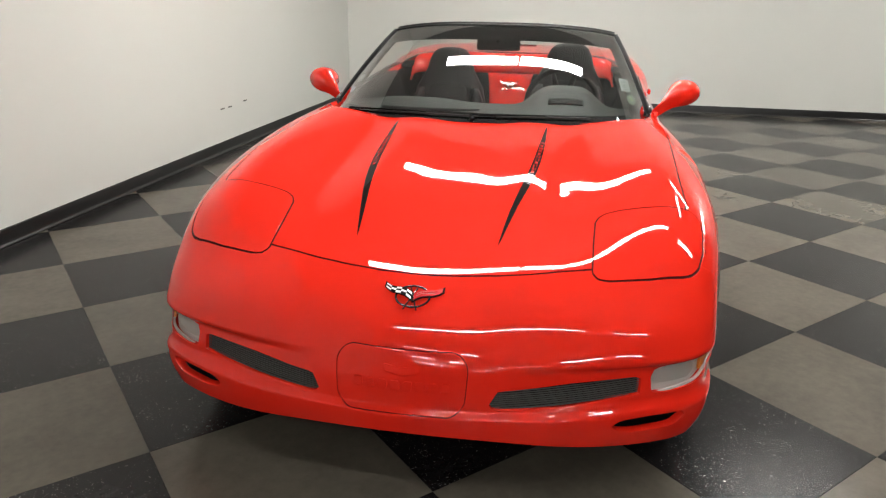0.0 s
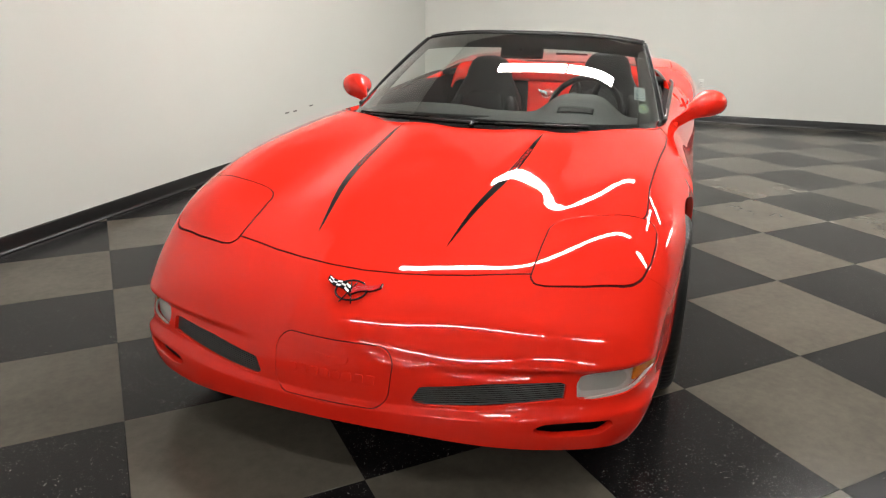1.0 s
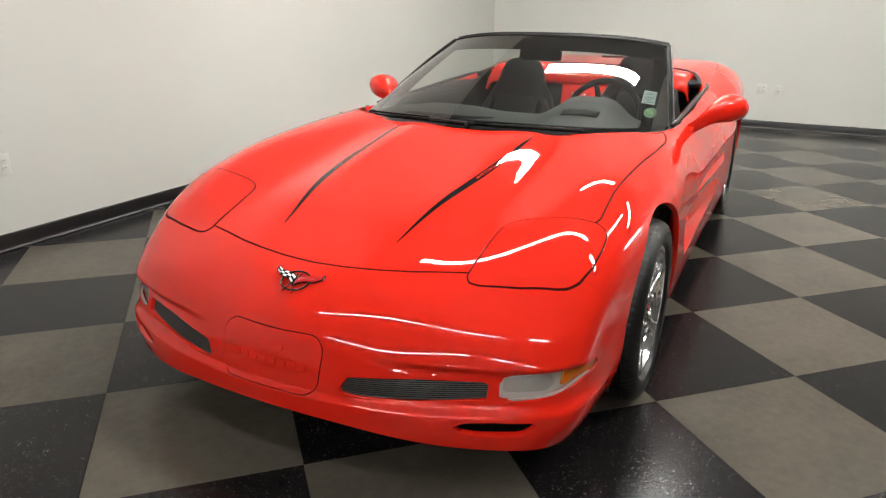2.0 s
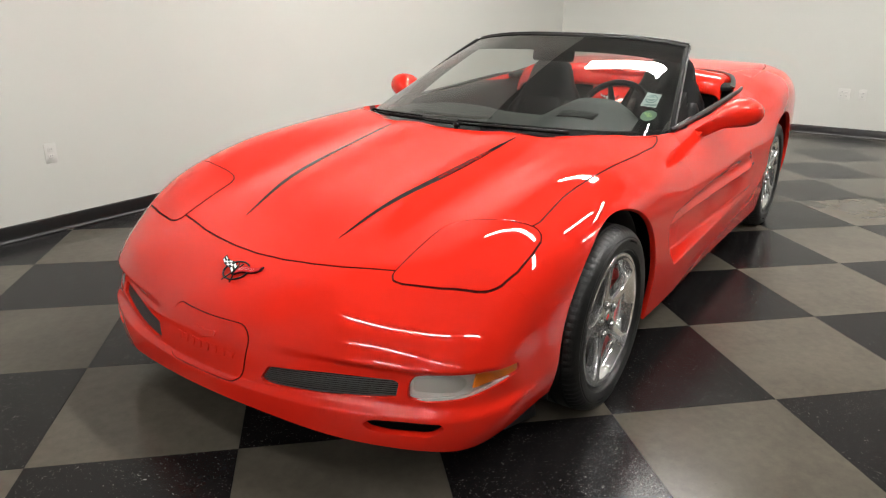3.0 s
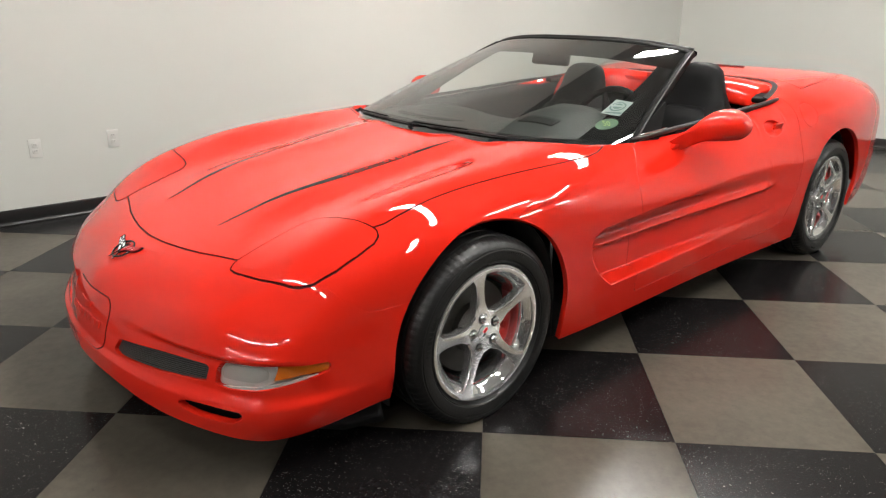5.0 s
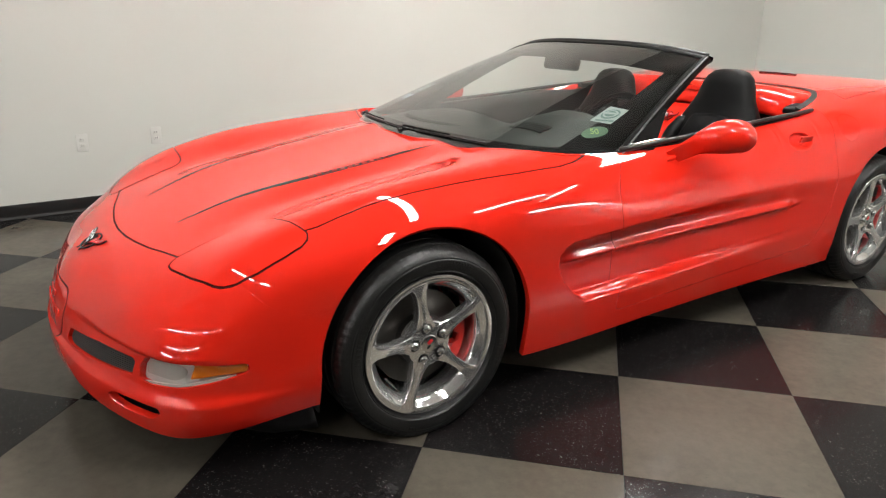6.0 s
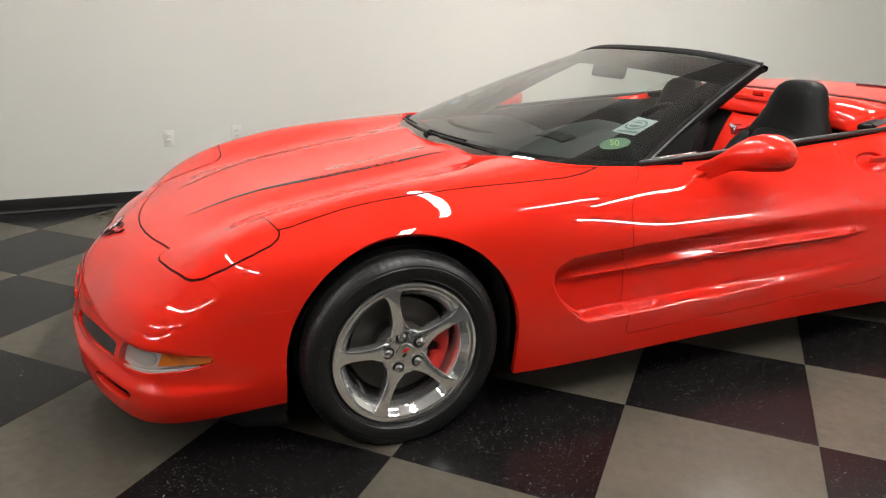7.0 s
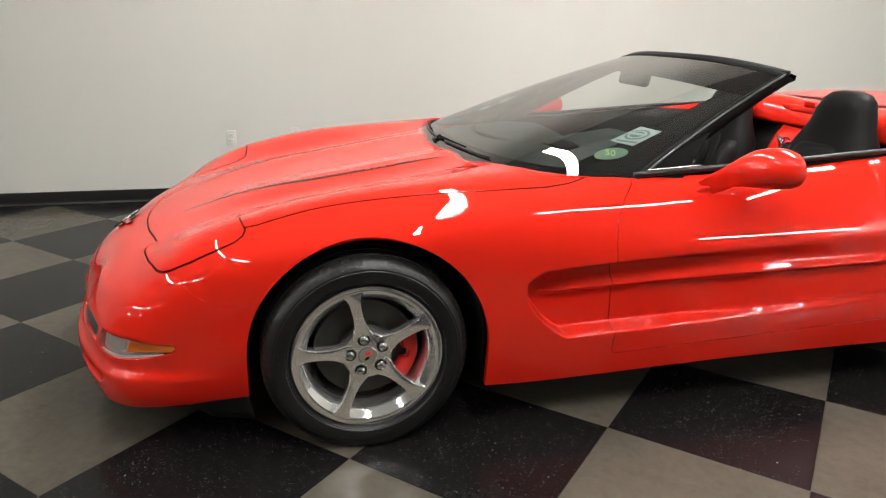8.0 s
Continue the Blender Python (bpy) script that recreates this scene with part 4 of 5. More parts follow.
# header bar along the top, with a seal lip
HEADER = [(-0.012, 0.000), (0.010, 0.006), (0.040, 0.005), (0.062, -0.002), (0.060, -0.018), (0.030, -0.030), (-0.004, -0.022), (-0.016, -0.006)]
header = part("header_bar", grid_bm(lambda h, k: glass_at(h, 1.0) + Vector((HEADER[k][0], 0, HEADER[k][1])), np.linspace(-1.005, 1.005, 45), range(8), close_v=True), BLACK_TRIM, car, "black header bar over the windscreen")
part("header_seal", tube_bm([glass_at(h, 1.0) + Vector((0.034, 0, 0.006)) for h in np.linspace(-1.0, 1.0, 41)], 0.009, 8), RUBBER, header)
for sgn in (1, -1):
    PILLAR = [(-0.006, 0.002), (0.004, 0.014), (0.030, 0.012), (0.062, 0.000), (0.070, -0.022), (0.040, -0.034), (0.006, -0.026), (-0.006, -0.012)]
    bm = grid_bm(lambda v, k: glass_at(sgn, v) + Vector((PILLAR[k][0] * (1.25 - 0.35 * v), -sgn * PILLAR[k][1] * 0.9, PILLAR[k][1] * 0.35 - PILLAR[k][0] * 0.25)), np.linspace(-0.06, 1.0, 24), range(8), close_v=True)
    bmesh.ops.recalc_face_normals(bm, faces=bm.faces)
    pillar = part("windscreen_pillar", bm, BLACK_TRIM, car, "black windscreen pillar with a bright edge strip")
    part("bright_strip", tube_bm([glass_at(sgn, v) + Vector((0.014, -sgn * 0.0135, 0.006)) for v in np.linspace(-0.03, 0.985, 24)], 0.0034, 6), TRIM_STEEL, pillar)
    # sail panel between pillar and door glass line
    bm = bmesh.new()
    y = -sgn
    pts = [(0.86, y * 0.765, 0.785), (1.070, y * 0.778, 0.797), (1.190, y * 0.722, 0.942), (1.08, y * 0.735, 0.895)]
    inn = [(x, yy - y * 0.03, z) for x, yy, z in pts]
    a, b = [bm.verts.new(p) for p in pts], [bm.verts.new(p) for p in inn]
    bm.faces.new(a), bm.faces.new(b[::-1])
    for k in range(4):
        bm.faces.new([a[k], b[k], b[(k + 1) % 4], a[(k + 1) % 4]])
    bmesh.ops.recalc_face_normals(bm, faces=bm.faces)
    part("sail_panel", bm, BLACK_TRIM, car, smooth=False)


def cowl(u, v):
    h = -1 + 2 * u
    p = glass_at(h * 0.995, 0.0)
    return (p.x - 0.020 + 0.16 * v, p.y, p.z - 0.042 - 0.02 * v)


part("cowl_panel", grid_bm(cowl, np.linspace(0, 1, 41), np.linspace(0, 1, 5), thick=0.01, flip=True), BLACK_TRIM, car, "black cowl panel under the windscreen")


def wiper(h0, h1, v0, v1):
    path = [glass_at(h0 + (h1 - h0) * k / 8, v0 + (v1 - v0) * k / 8, 0.008) for k in range(9)]
    arm = part("wiper", tube_bm([path[0] + Vector((-0.020, 0, -0.014))] + path[:7], [0.008, 0.006, 0.005, 0.004, 0.004, 0.0035, 0.003, 0.003], 6), BLACK_TRIM, car, "black wiper arm lying on the glass")
    blade = [glass_at(h0 + (h1 - h0) * (0.25 + 0.95 * k / 10), v0 + (v1 - v0) * (0.25 + 0.95 * k / 10) - 0.010, 0.006) for k in range(11)]
    part("wiper_blade", tube_bm(blade, 0.0038, 6), RUBBER, arm)
    part("pivot_cap", tube_bm([path[0] + Vector((-0.018, 0, -0.03)), path[0] + Vector((-0.020, 0, -0.004))], 0.012, 10), BLACK_GLOSS, arm)


wiper(-0.78, -0.12, 0.035, 0.030)
wiper(-0.02, 0.52, 0.028, 0.040)

# stickers on the glass


def sticker(name, h, v, dh, dv, material, label, round_=False, lift=-0.0062, turn=0.0):
    """A thin printed film inside the glass."""
    bm = bmesh.new()
    n = 28
    rim = []
    for k in range(n):
        a = 2 * math.pi * (k + 0.5) / n
        c, s = math.cos(a), math.sin(a)
        if not round_:
            m = max(abs(c), abs(s))
            c, s = c / m, s / m
        rim.append((h + dh * (c * math.cos(turn) - s * math.sin(turn)), v + dv * (c * math.sin(turn) + s * math.cos(turn))))
    top = [bm.verts.new(glass_at(a, b, lift)) for a, b in rim]
    low = [bm.verts.new(glass_at(a, b, lift - 0.0008)) for a, b in rim]
    bm.faces.new(top), bm.faces.new(low[::-1])
    for k in range(n):
        bm.faces.new([top[k], low[k], low[(k + 1) % n], top[(k + 1) % n]])
    bmesh.ops.recalc_face_normals(bm, faces=bm.faces)
    return part(name, bm, material, screen, label, smooth=False)


STICK = (0.906, 0.355)
sticker("inspection_sticker", *STICK, 0.032, 0.064, STICKER_WHITE, "pale green and white paper sticker", lift=-0.0050, turn=-0.12)
sticker("sticker_print", STICK[0], STICK[1] + 0.008, 0.025, 0.040, STICKER_DARK, "dark round print", True, lift=-0.0040)
sticker("sticker_print", STICK[0], STICK[1] + 0.008, 0.020, 0.031, STICKER_WHITE, "", True, lift=-0.0032)
sticker("sticker_print", STICK[0], STICK[1] + 0.008, 0.015, 0.023, STICKER_DARK, "", True, lift=-0.0024)
sticker("sticker_print", STICK[0], STICK[1] + 0.010, 0.022, 0.007, STICKER_WHITE, "", lift=-0.0016)
sticker("sticker_print", STICK[0] + 0.002, STICK[1] - 0.048, 0.025, 0.005, STICKER_DARK, "", lift=-0.0040)
sticker("round_sticker", 0.918, 0.212, 0.029, 0.046, STICKER_GREEN, "round green sticker with lime digits", True, lift=-0.0050)
sticker("club_sticker", -0.915, 0.325, 0.034, 0.042, STICKER_WHITE, "round pale sticker", True, lift=-0.0050)
sticker("sticker_print", -0.915, 0.325, 0.026, 0.032, STICKER_DARK, "", True, lift=-0.0040)
sticker("sticker_print", -0.915, 0.325, 0.020, 0.018, STICKER_WHITE, "", lift=-0.0032)
sticker("blue_sticker", -0.915, 0.205, 0.024, 0.026, STICKER_BLUE, "small blue sticker", lift=-0.0050)
cu = bpy.data.curves.new("digits", "FONT")
cu.body, cu.size, cu.align_x, cu.align_y, cu.extrude = "50", 0.036, "CENTER", "CENTER", 0.0006
num = new("digits", cu)
deps = bpy.context.evaluated_depsgraph_get()
dm = bpy.data.meshes.new_from_object(num.evaluated_get(deps))
bpy.data.objects.remove(num)
dm.materials.clear()
dm.materials.append(STICKER_LIME)
digits = new("digits", dm)
digits.parent = screen
c0, cx, cy = glass_at(0.918, 0.212, -0.0030), glass_at(0.940, 0.212, -0.0030), glass_at(0.918, 0.24, -0.0030)
ex = (cx - c0).normalized()
ez = ex.cross(cy - c0).normalized()
digits.matrix_basis = Matrix.Translation(c0) @ Matrix((ex, ez.cross(ex), ez)).transposed().to_4x4()

# ---- cabin ----


def dash(u, v):
    w = -0.70 + 1.40 * u
    edge = 0.13 * abs(w / 0.7) ** 3
    prof = [(0.50, 0.785), (0.60, 0.800), (0.74, 0.812), (0.88, 0.815), (0.98, 0.808), (1.05, 0.785), (1.09, 0.74), (1.11, 0.66), (1.10, 0.56), (1.04, 0.46)]
    x, z = prof[v]
    hood_ = math.exp(-((w - 0.36) / 0.17) ** 4)
    bulge = hood_ * (0, 0.006, 0.030, 0.070, 0.094, 0.084, 0.04, 0.0, 0, 0)[v]
    roll = 0.018 * math.exp(-((w + 0.36) / 0.22) ** 4) * (0, 0, 0.3, 0.8, 1, 1, 0.5, 0, 0, 0)[v]
    return (x + edge + hood_ * (0, 0, 0, 0.02, 0.05, 0.07, 0.06, 0.02, 0, 0)[v], -w, z + bulge + roll - 0.02 * abs(w / 0.7) ** 4)


part("dashboard", grid_bm(dash, np.linspace(0, 1, 61), range(10), flip=True), DASH, car, "dark grey-green dashboard pad")


def on_dash(w, f, lift):
    """A point on the dashboard's cluster hood, f of the way up its front slope."""
    u = (w + 0.70) / 1.40
    return Vector(dash(u, 2)).lerp(Vector(dash(u, 3)), f) + Vector((-0.3, 0, 0.95)) * lift


vent = part("dash_vent", grid_bm(lambda w, f: on_dash(w, f + 0.06 * math.cos((w - 0.37) * 18), 0.0015), np.linspace(0.290, 0.450, 17), np.linspace(0.02, 0.42, 5), thick=0.003, flip=True), HOLE, car, "black vent slot in the dashboard hood")
for k in range(4):
    part("vent_fin", grid_bm(lambda w, f: on_dash(w, f + 0.06 * math.cos((w - 0.37) * 18), 0.003), np.linspace(0.296, 0.444, 13), (0.06 + 0.09 * k, 0.085 + 0.09 * k), thick=0.002, flip=True), DASH, vent)

part("defrost_slot", grid_bm(lambda u, v: (0.655 + 0.05 * (2 * u - 1) ** 2 + 0.022 * v, 0.02 + 0.46 * u, 0.8065 + 0.008 * v - 0.004 * (2 * u - 1) ** 2), np.linspace(0, 1, 15), (0, 1), thick=0.004), HOLE, car, "black slot in the dashboard top")

# steering wheel
SW = pose(1.285, -0.350, 0.785, 0, -62, 0)
rim_path = [(0.185 * math.cos(a), 0.185 * math.sin(a), 0) for a in np.linspace(0, 2 * math.pi, 49)[:-1]]
wheel_s = part("steering_wheel", tube_bm(rim_path, 0.0155, 10, close=True), LEATHER, car, "black leather steering wheel", m=SW)
part("airbag_pad", box((-0.07, -0.085, -0.045), (0.06, 0.085, 0.0), 0.02, 3), LEATHER, wheel_s)
for a in (0.35, 1.9, -1.9, -0.35):
    part("steering_spoke", tube_bm([(0.05 * math.cos(a), 0.06 * math.sin(a), -0.02), (0.18 * math.cos(a), 0.18 * math.sin(a), 0)], [0.02, 0.012], 8, squash=0.5), LEATHER, wheel_s)
part("steering_column", tube_bm([(0, 0, -0.03), (0, 0, -0.26)], 0.045, 12), DASH, wheel_s)

# rear-view mirror
rv = part("rear_view_mirror", box((-0.016, -0.115, -0.030), (0.016, 0.115, 0.030), 0.015, 3, m=pose(1.29, 0.0, 1.070, 0, 14, 0)), BLACK_TRIM, car, "black rear-view mirror")
part("mirror_stalk", tube_bm([(1.275, 0, 1.085), (1.295, 0, 1.098), (1.315, 0, 1.106)], 0.011, 8), BLACK_TRIM, rv)


def loft(rings, n=28, power=2.6, bm=None):
    """A closed body through superellipse rings: centre, half width (y), half depth, pitch of the ring in degrees."""
    bm = bm or bmesh.new()
    rows = []
    for (cx, cy, cz), hw, hd, pitch in rings:
        row = []
        for k in range(n):
            a = 2 * math.pi * k / n
            c, s = math.cos(a), math.sin(a)
            y = hw * math.copysign(abs(c) ** (2 / power), c)
            d = hd * math.copysign(abs(s) ** (2 / power), s)
            p = radians(pitch)
            row.append(bm.verts.new((cx + d * math.cos(p), cy + y, cz + d * math.sin(p))))
        rows.append(row)
    for a, b in zip(rows, rows[1:]):
        for k in range(n):
            bm.faces.new([a[k], a[(k + 1) % n], b[(k + 1) % n], b[k]])
    bm.faces.new(rows[0][::-1]), bm.faces.new(rows[-1])
    bmesh.ops.recalc_face_normals(bm, faces=bm.faces)
    return bm


def lowered(drop, rings):
    return loft([((x, y, z - drop), hw, hd, p) for (x, y, z), hw, hd, p in rings])


def seat(y, drop=0.0):
    """A bucket seat: cushion, back shell with bolsters, built-in headrest with a stitched inset."""
    back = part("seat", lowered(drop, [((1.86, y, 0.40), 0.20, 0.05, 0), ((1.885, y, 0.44), 0.235, 0.10, 0), ((1.95, y, 0.56), 0.245, 0.11, -8), ((2.01, y, 0.70), 0.24, 0.11, -10), ((2.045, y, 0.80), 0.215, 0.098, -12), ((2.055, y, 0.86), 0.182, 0.082, -12), ((2.060, y, 0.91), 0.154, 0.072, -10), ((2.066, y, 0.97), 0.138, 0.066, -8), ((2.075, y, 1.012), 0.118, 0.060, -6), ((2.08, y, 1.037), 0.088, 0.046, -4), ((2.083, y, 1.047), 0.045, 0.026, 0)]), LEATHER, car, "black leather bucket seat with built-in headrest")
    part("cushion", lowered(drop, [((1.34, y, 0.40), 0.19, 0.03, 90), ((1.36, y, 0.42), 0.225, 0.065, 90), ((1.5, y, 0.425), 0.245, 0.08, 90), ((1.7, y, 0.41), 0.25, 0.085, 90), ((1.86, y, 0.40), 0.24, 0.07, 90)]), LEATHER, back)
    for sgn in (1, -1):
        part("bolster", lowered(drop, [((1.84, y + sgn * 0.20, 0.46), 0.035, 0.05, 0), ((1.86, y + sgn * 0.205, 0.52), 0.045, 0.07, -8), ((1.91, y + sgn * 0.20, 0.64), 0.045, 0.07, -10), ((1.955, y + sgn * 0.185, 0.74), 0.04, 0.06, -12), ((1.985, y + sgn * 0.17, 0.80), 0.025, 0.035, -12)]), LEATHER, back)
    part("back_panel", lowered(drop, [((1.850, y, 0.52), 0.13, 0.018, -8), ((1.868, y, 0.58), 0.145, 0.026, -8), ((1.915, y, 0.72), 0.14, 0.026, -10), ((1.955, y, 0.81), 0.115, 0.022, -12), ((1.97, y, 0.835), 0.09, 0.012, -12)]), LEATHER, back)
    return back


seat(-0.375)
seat(0.375, 0.045)

# cabin tub, door cards, console
part("cabin_floor", box((0.55, -0.74, 0.17), (2.30, 0.74, 0.20), 0.01), CARPET, car)
part("rear_bulkhead", box((2.235, -0.66, 0.19), (2.27, 0.66, 0.835), 0.02), CARPET, car)
part("firewall", box((0.52, -0.66, 0.19), (0.58, 0.66, 0.77), 0.02), CARPET, car)
for sgn in (1, -1):
    def card(u, v, sgn=sgn):
        x = 0.72 + 1.50 * u
        prof = [(0.772, 0.0), (0.760, -0.005), (0.735, -0.02), (0.715, -0.06), (0.700, -0.14), (0.675, -0.20), (0.655, -0.235), (0.672, -0.28), (0.70, -0.34), (0.70, -0.60)]
        w, dz = prof[v]
        belt = float(crown(x)) - 0.062 - 0.012 * (x > 2.0) * (x - 2.0)
        pull = 0.02 + 0.14 * max(0.0, (0.95 - x) / 0.23) ** 2 + 0.10 * max(0.0, (x - 2.08) / 0.14) ** 2
        return (x, -sgn * (w - pull + 0.012), belt + dz)
    bm = grid_bm(card, np.linspace(0, 1, 34), range(10), thick=0.012, flip=sgn < 0)
    dc = part("door_card", bm, LEATHER, car, "black padded door card")
    part("belt_seal", tube_bm([(x, -sgn * (0.768 - 0.02 * max(0.0, (x - 2.0) / 0.2) ** 2 - 0.012 * max(0.0, (0.95 - x) / 0.1)), float(crown(x)) - 0.052) for x in np.linspace(0.90, 2.18, 30)], 0.010, 6), RUBBER, dc)
    # thin chrome tube added as the highlight along the window's edge
    part("edge_glint", tube_bm([(x, -sgn * 0.7655, float(crown(x)) - 0.040) for x in np.linspace(0.95, 1.14, 8)], 0.0035, 6), CHROME, dc, "highlight on the upper edge of the lowered side window")
part("centre_console", loft([((1.08, 0, 0.42), 0.10, 0.16, 90), ((1.30, 0, 0.42), 0.115, 0.15, 90), ((1.7, 0, 0.44), 0.12, 0.15, 90), ((2.0, 0, 0.46), 0.125, 0.15, 90)], power=4), DASH, car)
part("gear_knob", loft([((1.42, 0, 0.56), 0.012, 0.012, 0), ((1.42, 0, 0.62), 0.012, 0.012, 0), ((1.42, 0, 0.64), 0.026, 0.026, 0), ((1.42, 0, 0.67), 0.028, 0.028, 0), ((1.42, 0, 0.69), 0.015, 0.015, 0)], power=2), LEATHER, car)

# red deck cover behind the seats, with two fairings, and the centre fall between the seats
DECK = [(2.424, 0.944), (2.40, 0.951), (2.35, 0.957), (2.29, 0.957), (2.245, 0.946), (2.210, 0.922), (2.190, 0.886), (2.182, 0.858), (2.186, 0.846), (2.215, 0.842)]


def deck(u, v):
    w = -0.655 + 1.31 * u
    x, z = DECK[v]
    f = math.exp(-((abs(w) - 0.375) / 0.17) ** 4)
    k = (0, 0.3, 0.8, 1, 1, 1, 0.9, 0.7, 0.5, 0.4)[v]
    e = min(1.0, (0.655 - abs(w)) / 0.05)
    bend = 0.17 * (abs(w) / 0.655) ** 6
    return (x - bend * (0.35 if v < 4 else 0.5) - 0.045 * f * k * (v > 3) + 0.03 * (1 - f) * (v > 3), -w, z + 0.016 * f * k - 0.05 * (1 - math.sqrt(max(0, 1 - (1 - e) ** 2))) - 0.012 * (abs(w) / 0.6) ** 2)


part("deck_cover", grid_bm(deck, np.linspace(0, 1, 81), range(10), thick=0.01, flip=True), PAINT, car, "glossy red deck cover with two fairings")


def fall(u, v):
    w = -0.150 + 0.30 * u
    prof = [(2.215, 0.84), (2.185, 0.815), (2.155, 0.78), (2.12, 0.72), (2.08, 0.65), (2.04, 0.585), (1.99, 0.54)]
    x, z = prof[v]
    return (x - 0.03 * (1 - (w / 0.150) ** 2), -w * (1 - 0.05 * v), z)


part("centre_fall", grid_bm(fall, np.linspace(0, 1, 21), range(7), thick=0.012, flip=True), PAINT, car, "red centre fall between the seats")
fm_ = Matrix.Translation((2.112, 0, 0.775)) @ pose(0, 0, 0, 0, -58, 0)
emblem("cabin_emblem", car, fm_, 0.105)
Skin().cut(lambda s, w, z: sd_cockpit(s, w, z) + 0.022).cut(lambda s, w, z: 2.225 + 0.10 * (abs(w) / 0.66) ** 4 - s).mesh("deck_rim", PAINT, car, "red deck edge flush with the body", lift=-0.002, skirt=0.02)
(Skin().cut(lambda s, w, z: sd_cockpit(s, w, z) - 0.001).cut(lambda s, w, z: -0.026 - sd_cockpit(s, w, z)).cut(lambda s, w, z: 2.12 - s).mesh("deck_seal", RUBBER, car, "black rubber seal round the deck cover", lift=0.003, skirt=0.004))
for sgn in (1, -1):
    part("latch_cover", box((-0.07, -0.03, -0.012), (0.07, 0.03, 0.014), 0.008, 2, m=pose(2.165, -sgn * 0.672, 0.884, 0, -6, sgn * 14)), BLACK_TRIM, car)
part("deck_lamp", box((-0.012, -0.12, -0.004), (0.012, 0.12, 0.006), 0.004, m=pose(3.09, 0, 0.972)), BLACK_GLOSS, car)

# ---- mirrors ----


def door_mirror(sgn):
    path = [((1.128, 0.798, 0.762), 0.022, 0.032), ((1.142, 0.826, 0.780), 0.026, 0.032), ((1.158, 0.856, 0.803), 0.031, 0.034), ((1.174, 0.884, 0.826), 0.037, 0.038), ((1.194, 0.912, 0.845), 0.048, 0.049), ((1.222, 0.938, 0.857), 0.060, 0.066), ((1.260, 0.957, 0.862), 0.065, 0.077), ((1.302, 0.967, 0.861), 0.065, 0.081), ((1.335, 0.971, 0.859), 0.058, 0.074), ((1.352, 0.972, 0.858), 0.046, 0.059), ((1.360, 0.974, 0.859), 0.021, 0.028)]
    bm = bmesh.new()
    rows, n = [], 28
    for k, ((x, w, z), rv_, rw) in enumerate(path):
        lean = Vector((0.55, 0.80, 0)).normalized() if k < 3 else Vector((-0.28, 0.96, 0)).normalized()
        c = Vector((x, w, z))
        up = Vector((-0.35 if k < 4 else -0.08, 0, 1)).normalized()
        rows.append([bm.verts.new(Vector((p.x, -sgn * p.y, p.z))) for p in (c + lean * rw * math.cos(a) + up * rv_ * math.sin(a) for a in (2 * math.pi * j / n for j in range(n)))])
    for a, b in zip(rows, rows[1:]):
        for j in range(n):
            bm.faces.new([a[j], a[(j + 1) % n], b[(j + 1) % n], b[j]])
    bm.faces.new(rows[0][::-1]), bm.faces.new(rows[-1])
    bmesh.ops.recalc_face_normals(bm, faces=bm.faces)
    shell = part("door_mirror", bm, PAINT, car, "glossy red door mirror on a curved stalk")
    foot = loft([((1.105, -sgn * 0.800, 0.738), 0.012, 0.040, 0), ((1.113, -sgn * 0.802, 0.752), 0.022, 0.042, 0), ((1.126, -sgn * 0.805, 0.767), 0.022, 0.034, 0), ((1.136, -sgn * 0.815, 0.780), 0.014, 0.02, 0)])
    part("mirror_foot", foot, PAINT, shell)


door_mirror(1)
door_mirror(-1)

# door handle flap in its oval recess
for sgn in (1, -1):
    part("door_handle", box((-0.046, -0.005, -0.010), (0.046, 0.005, 0.018), 0.0045, 3, m=pose(1.968, -sgn * 0.866, 0.780, sgn * 12, 0, 0)), PAINT, car, "red handle flap in an oval recess")

# ---- wheels ----


def tyre_bm(r, half):
    prof = [(0.222, -0.090), (0.2335, -0.1000), (0.2390, -0.1120), (0.2425, -0.1175), (0.2445, -0.1165), (0.2475, -0.1200), (0.262, -0.1245), (0.280, -0.1235), (0.283, -0.1215), (0.287, -0.1215), (0.300, -0.1150), (0.3095, -0.1040), (0.3155, -0.0900)]
    tread = [(0.3185, -0.0780), (0.3120, -0.0760), (0.3120, -0.0690), (0.3195, -0.0670), (0.3200, -0.0300), (0.3130, -0.0280), (0.3130, -0.0200), (0.3200, -0.0180)]
    half_ = prof + tread
    full = half_ + [(a, -b) for a, b in half_[::-1]]
    n = 240
    bm = bmesh.new()

    def f(u, v):
        rr, h = full[u]
        k = min(u, len(full) - 1 - u)
        if 10 <= k <= 13 and v % 3 < 1:
            rr -= 0.0022
        a = 2 * math.pi * v / n
        low = rr * math.sin(a)
        flat = max(low, -0.3045)  # the tread is pressed flat on the floor
        return (rr * math.cos(a), h * (1 + 1.5 * max(0.0, -0.27 - low)), flat)
    return grid_bm(f, range(len(full)), range(n), close_v=True, bm=bm)


RIM = [(0.170, 0.075), (0.180, 0.070), (0.182, -0.010), (0.184, -0.060), (0.1865, -0.080), (0.192, -0.090), (0.2010, -0.0985), (0.2070, -0.1045), (0.2105, -0.1085), (0.2140, -0.1098), (0.2290, -0.1120), (0.2328, -0.1110), (0.2348, -0.1080), (0.2350, -0.1000), (0.2310, -0.0960)]


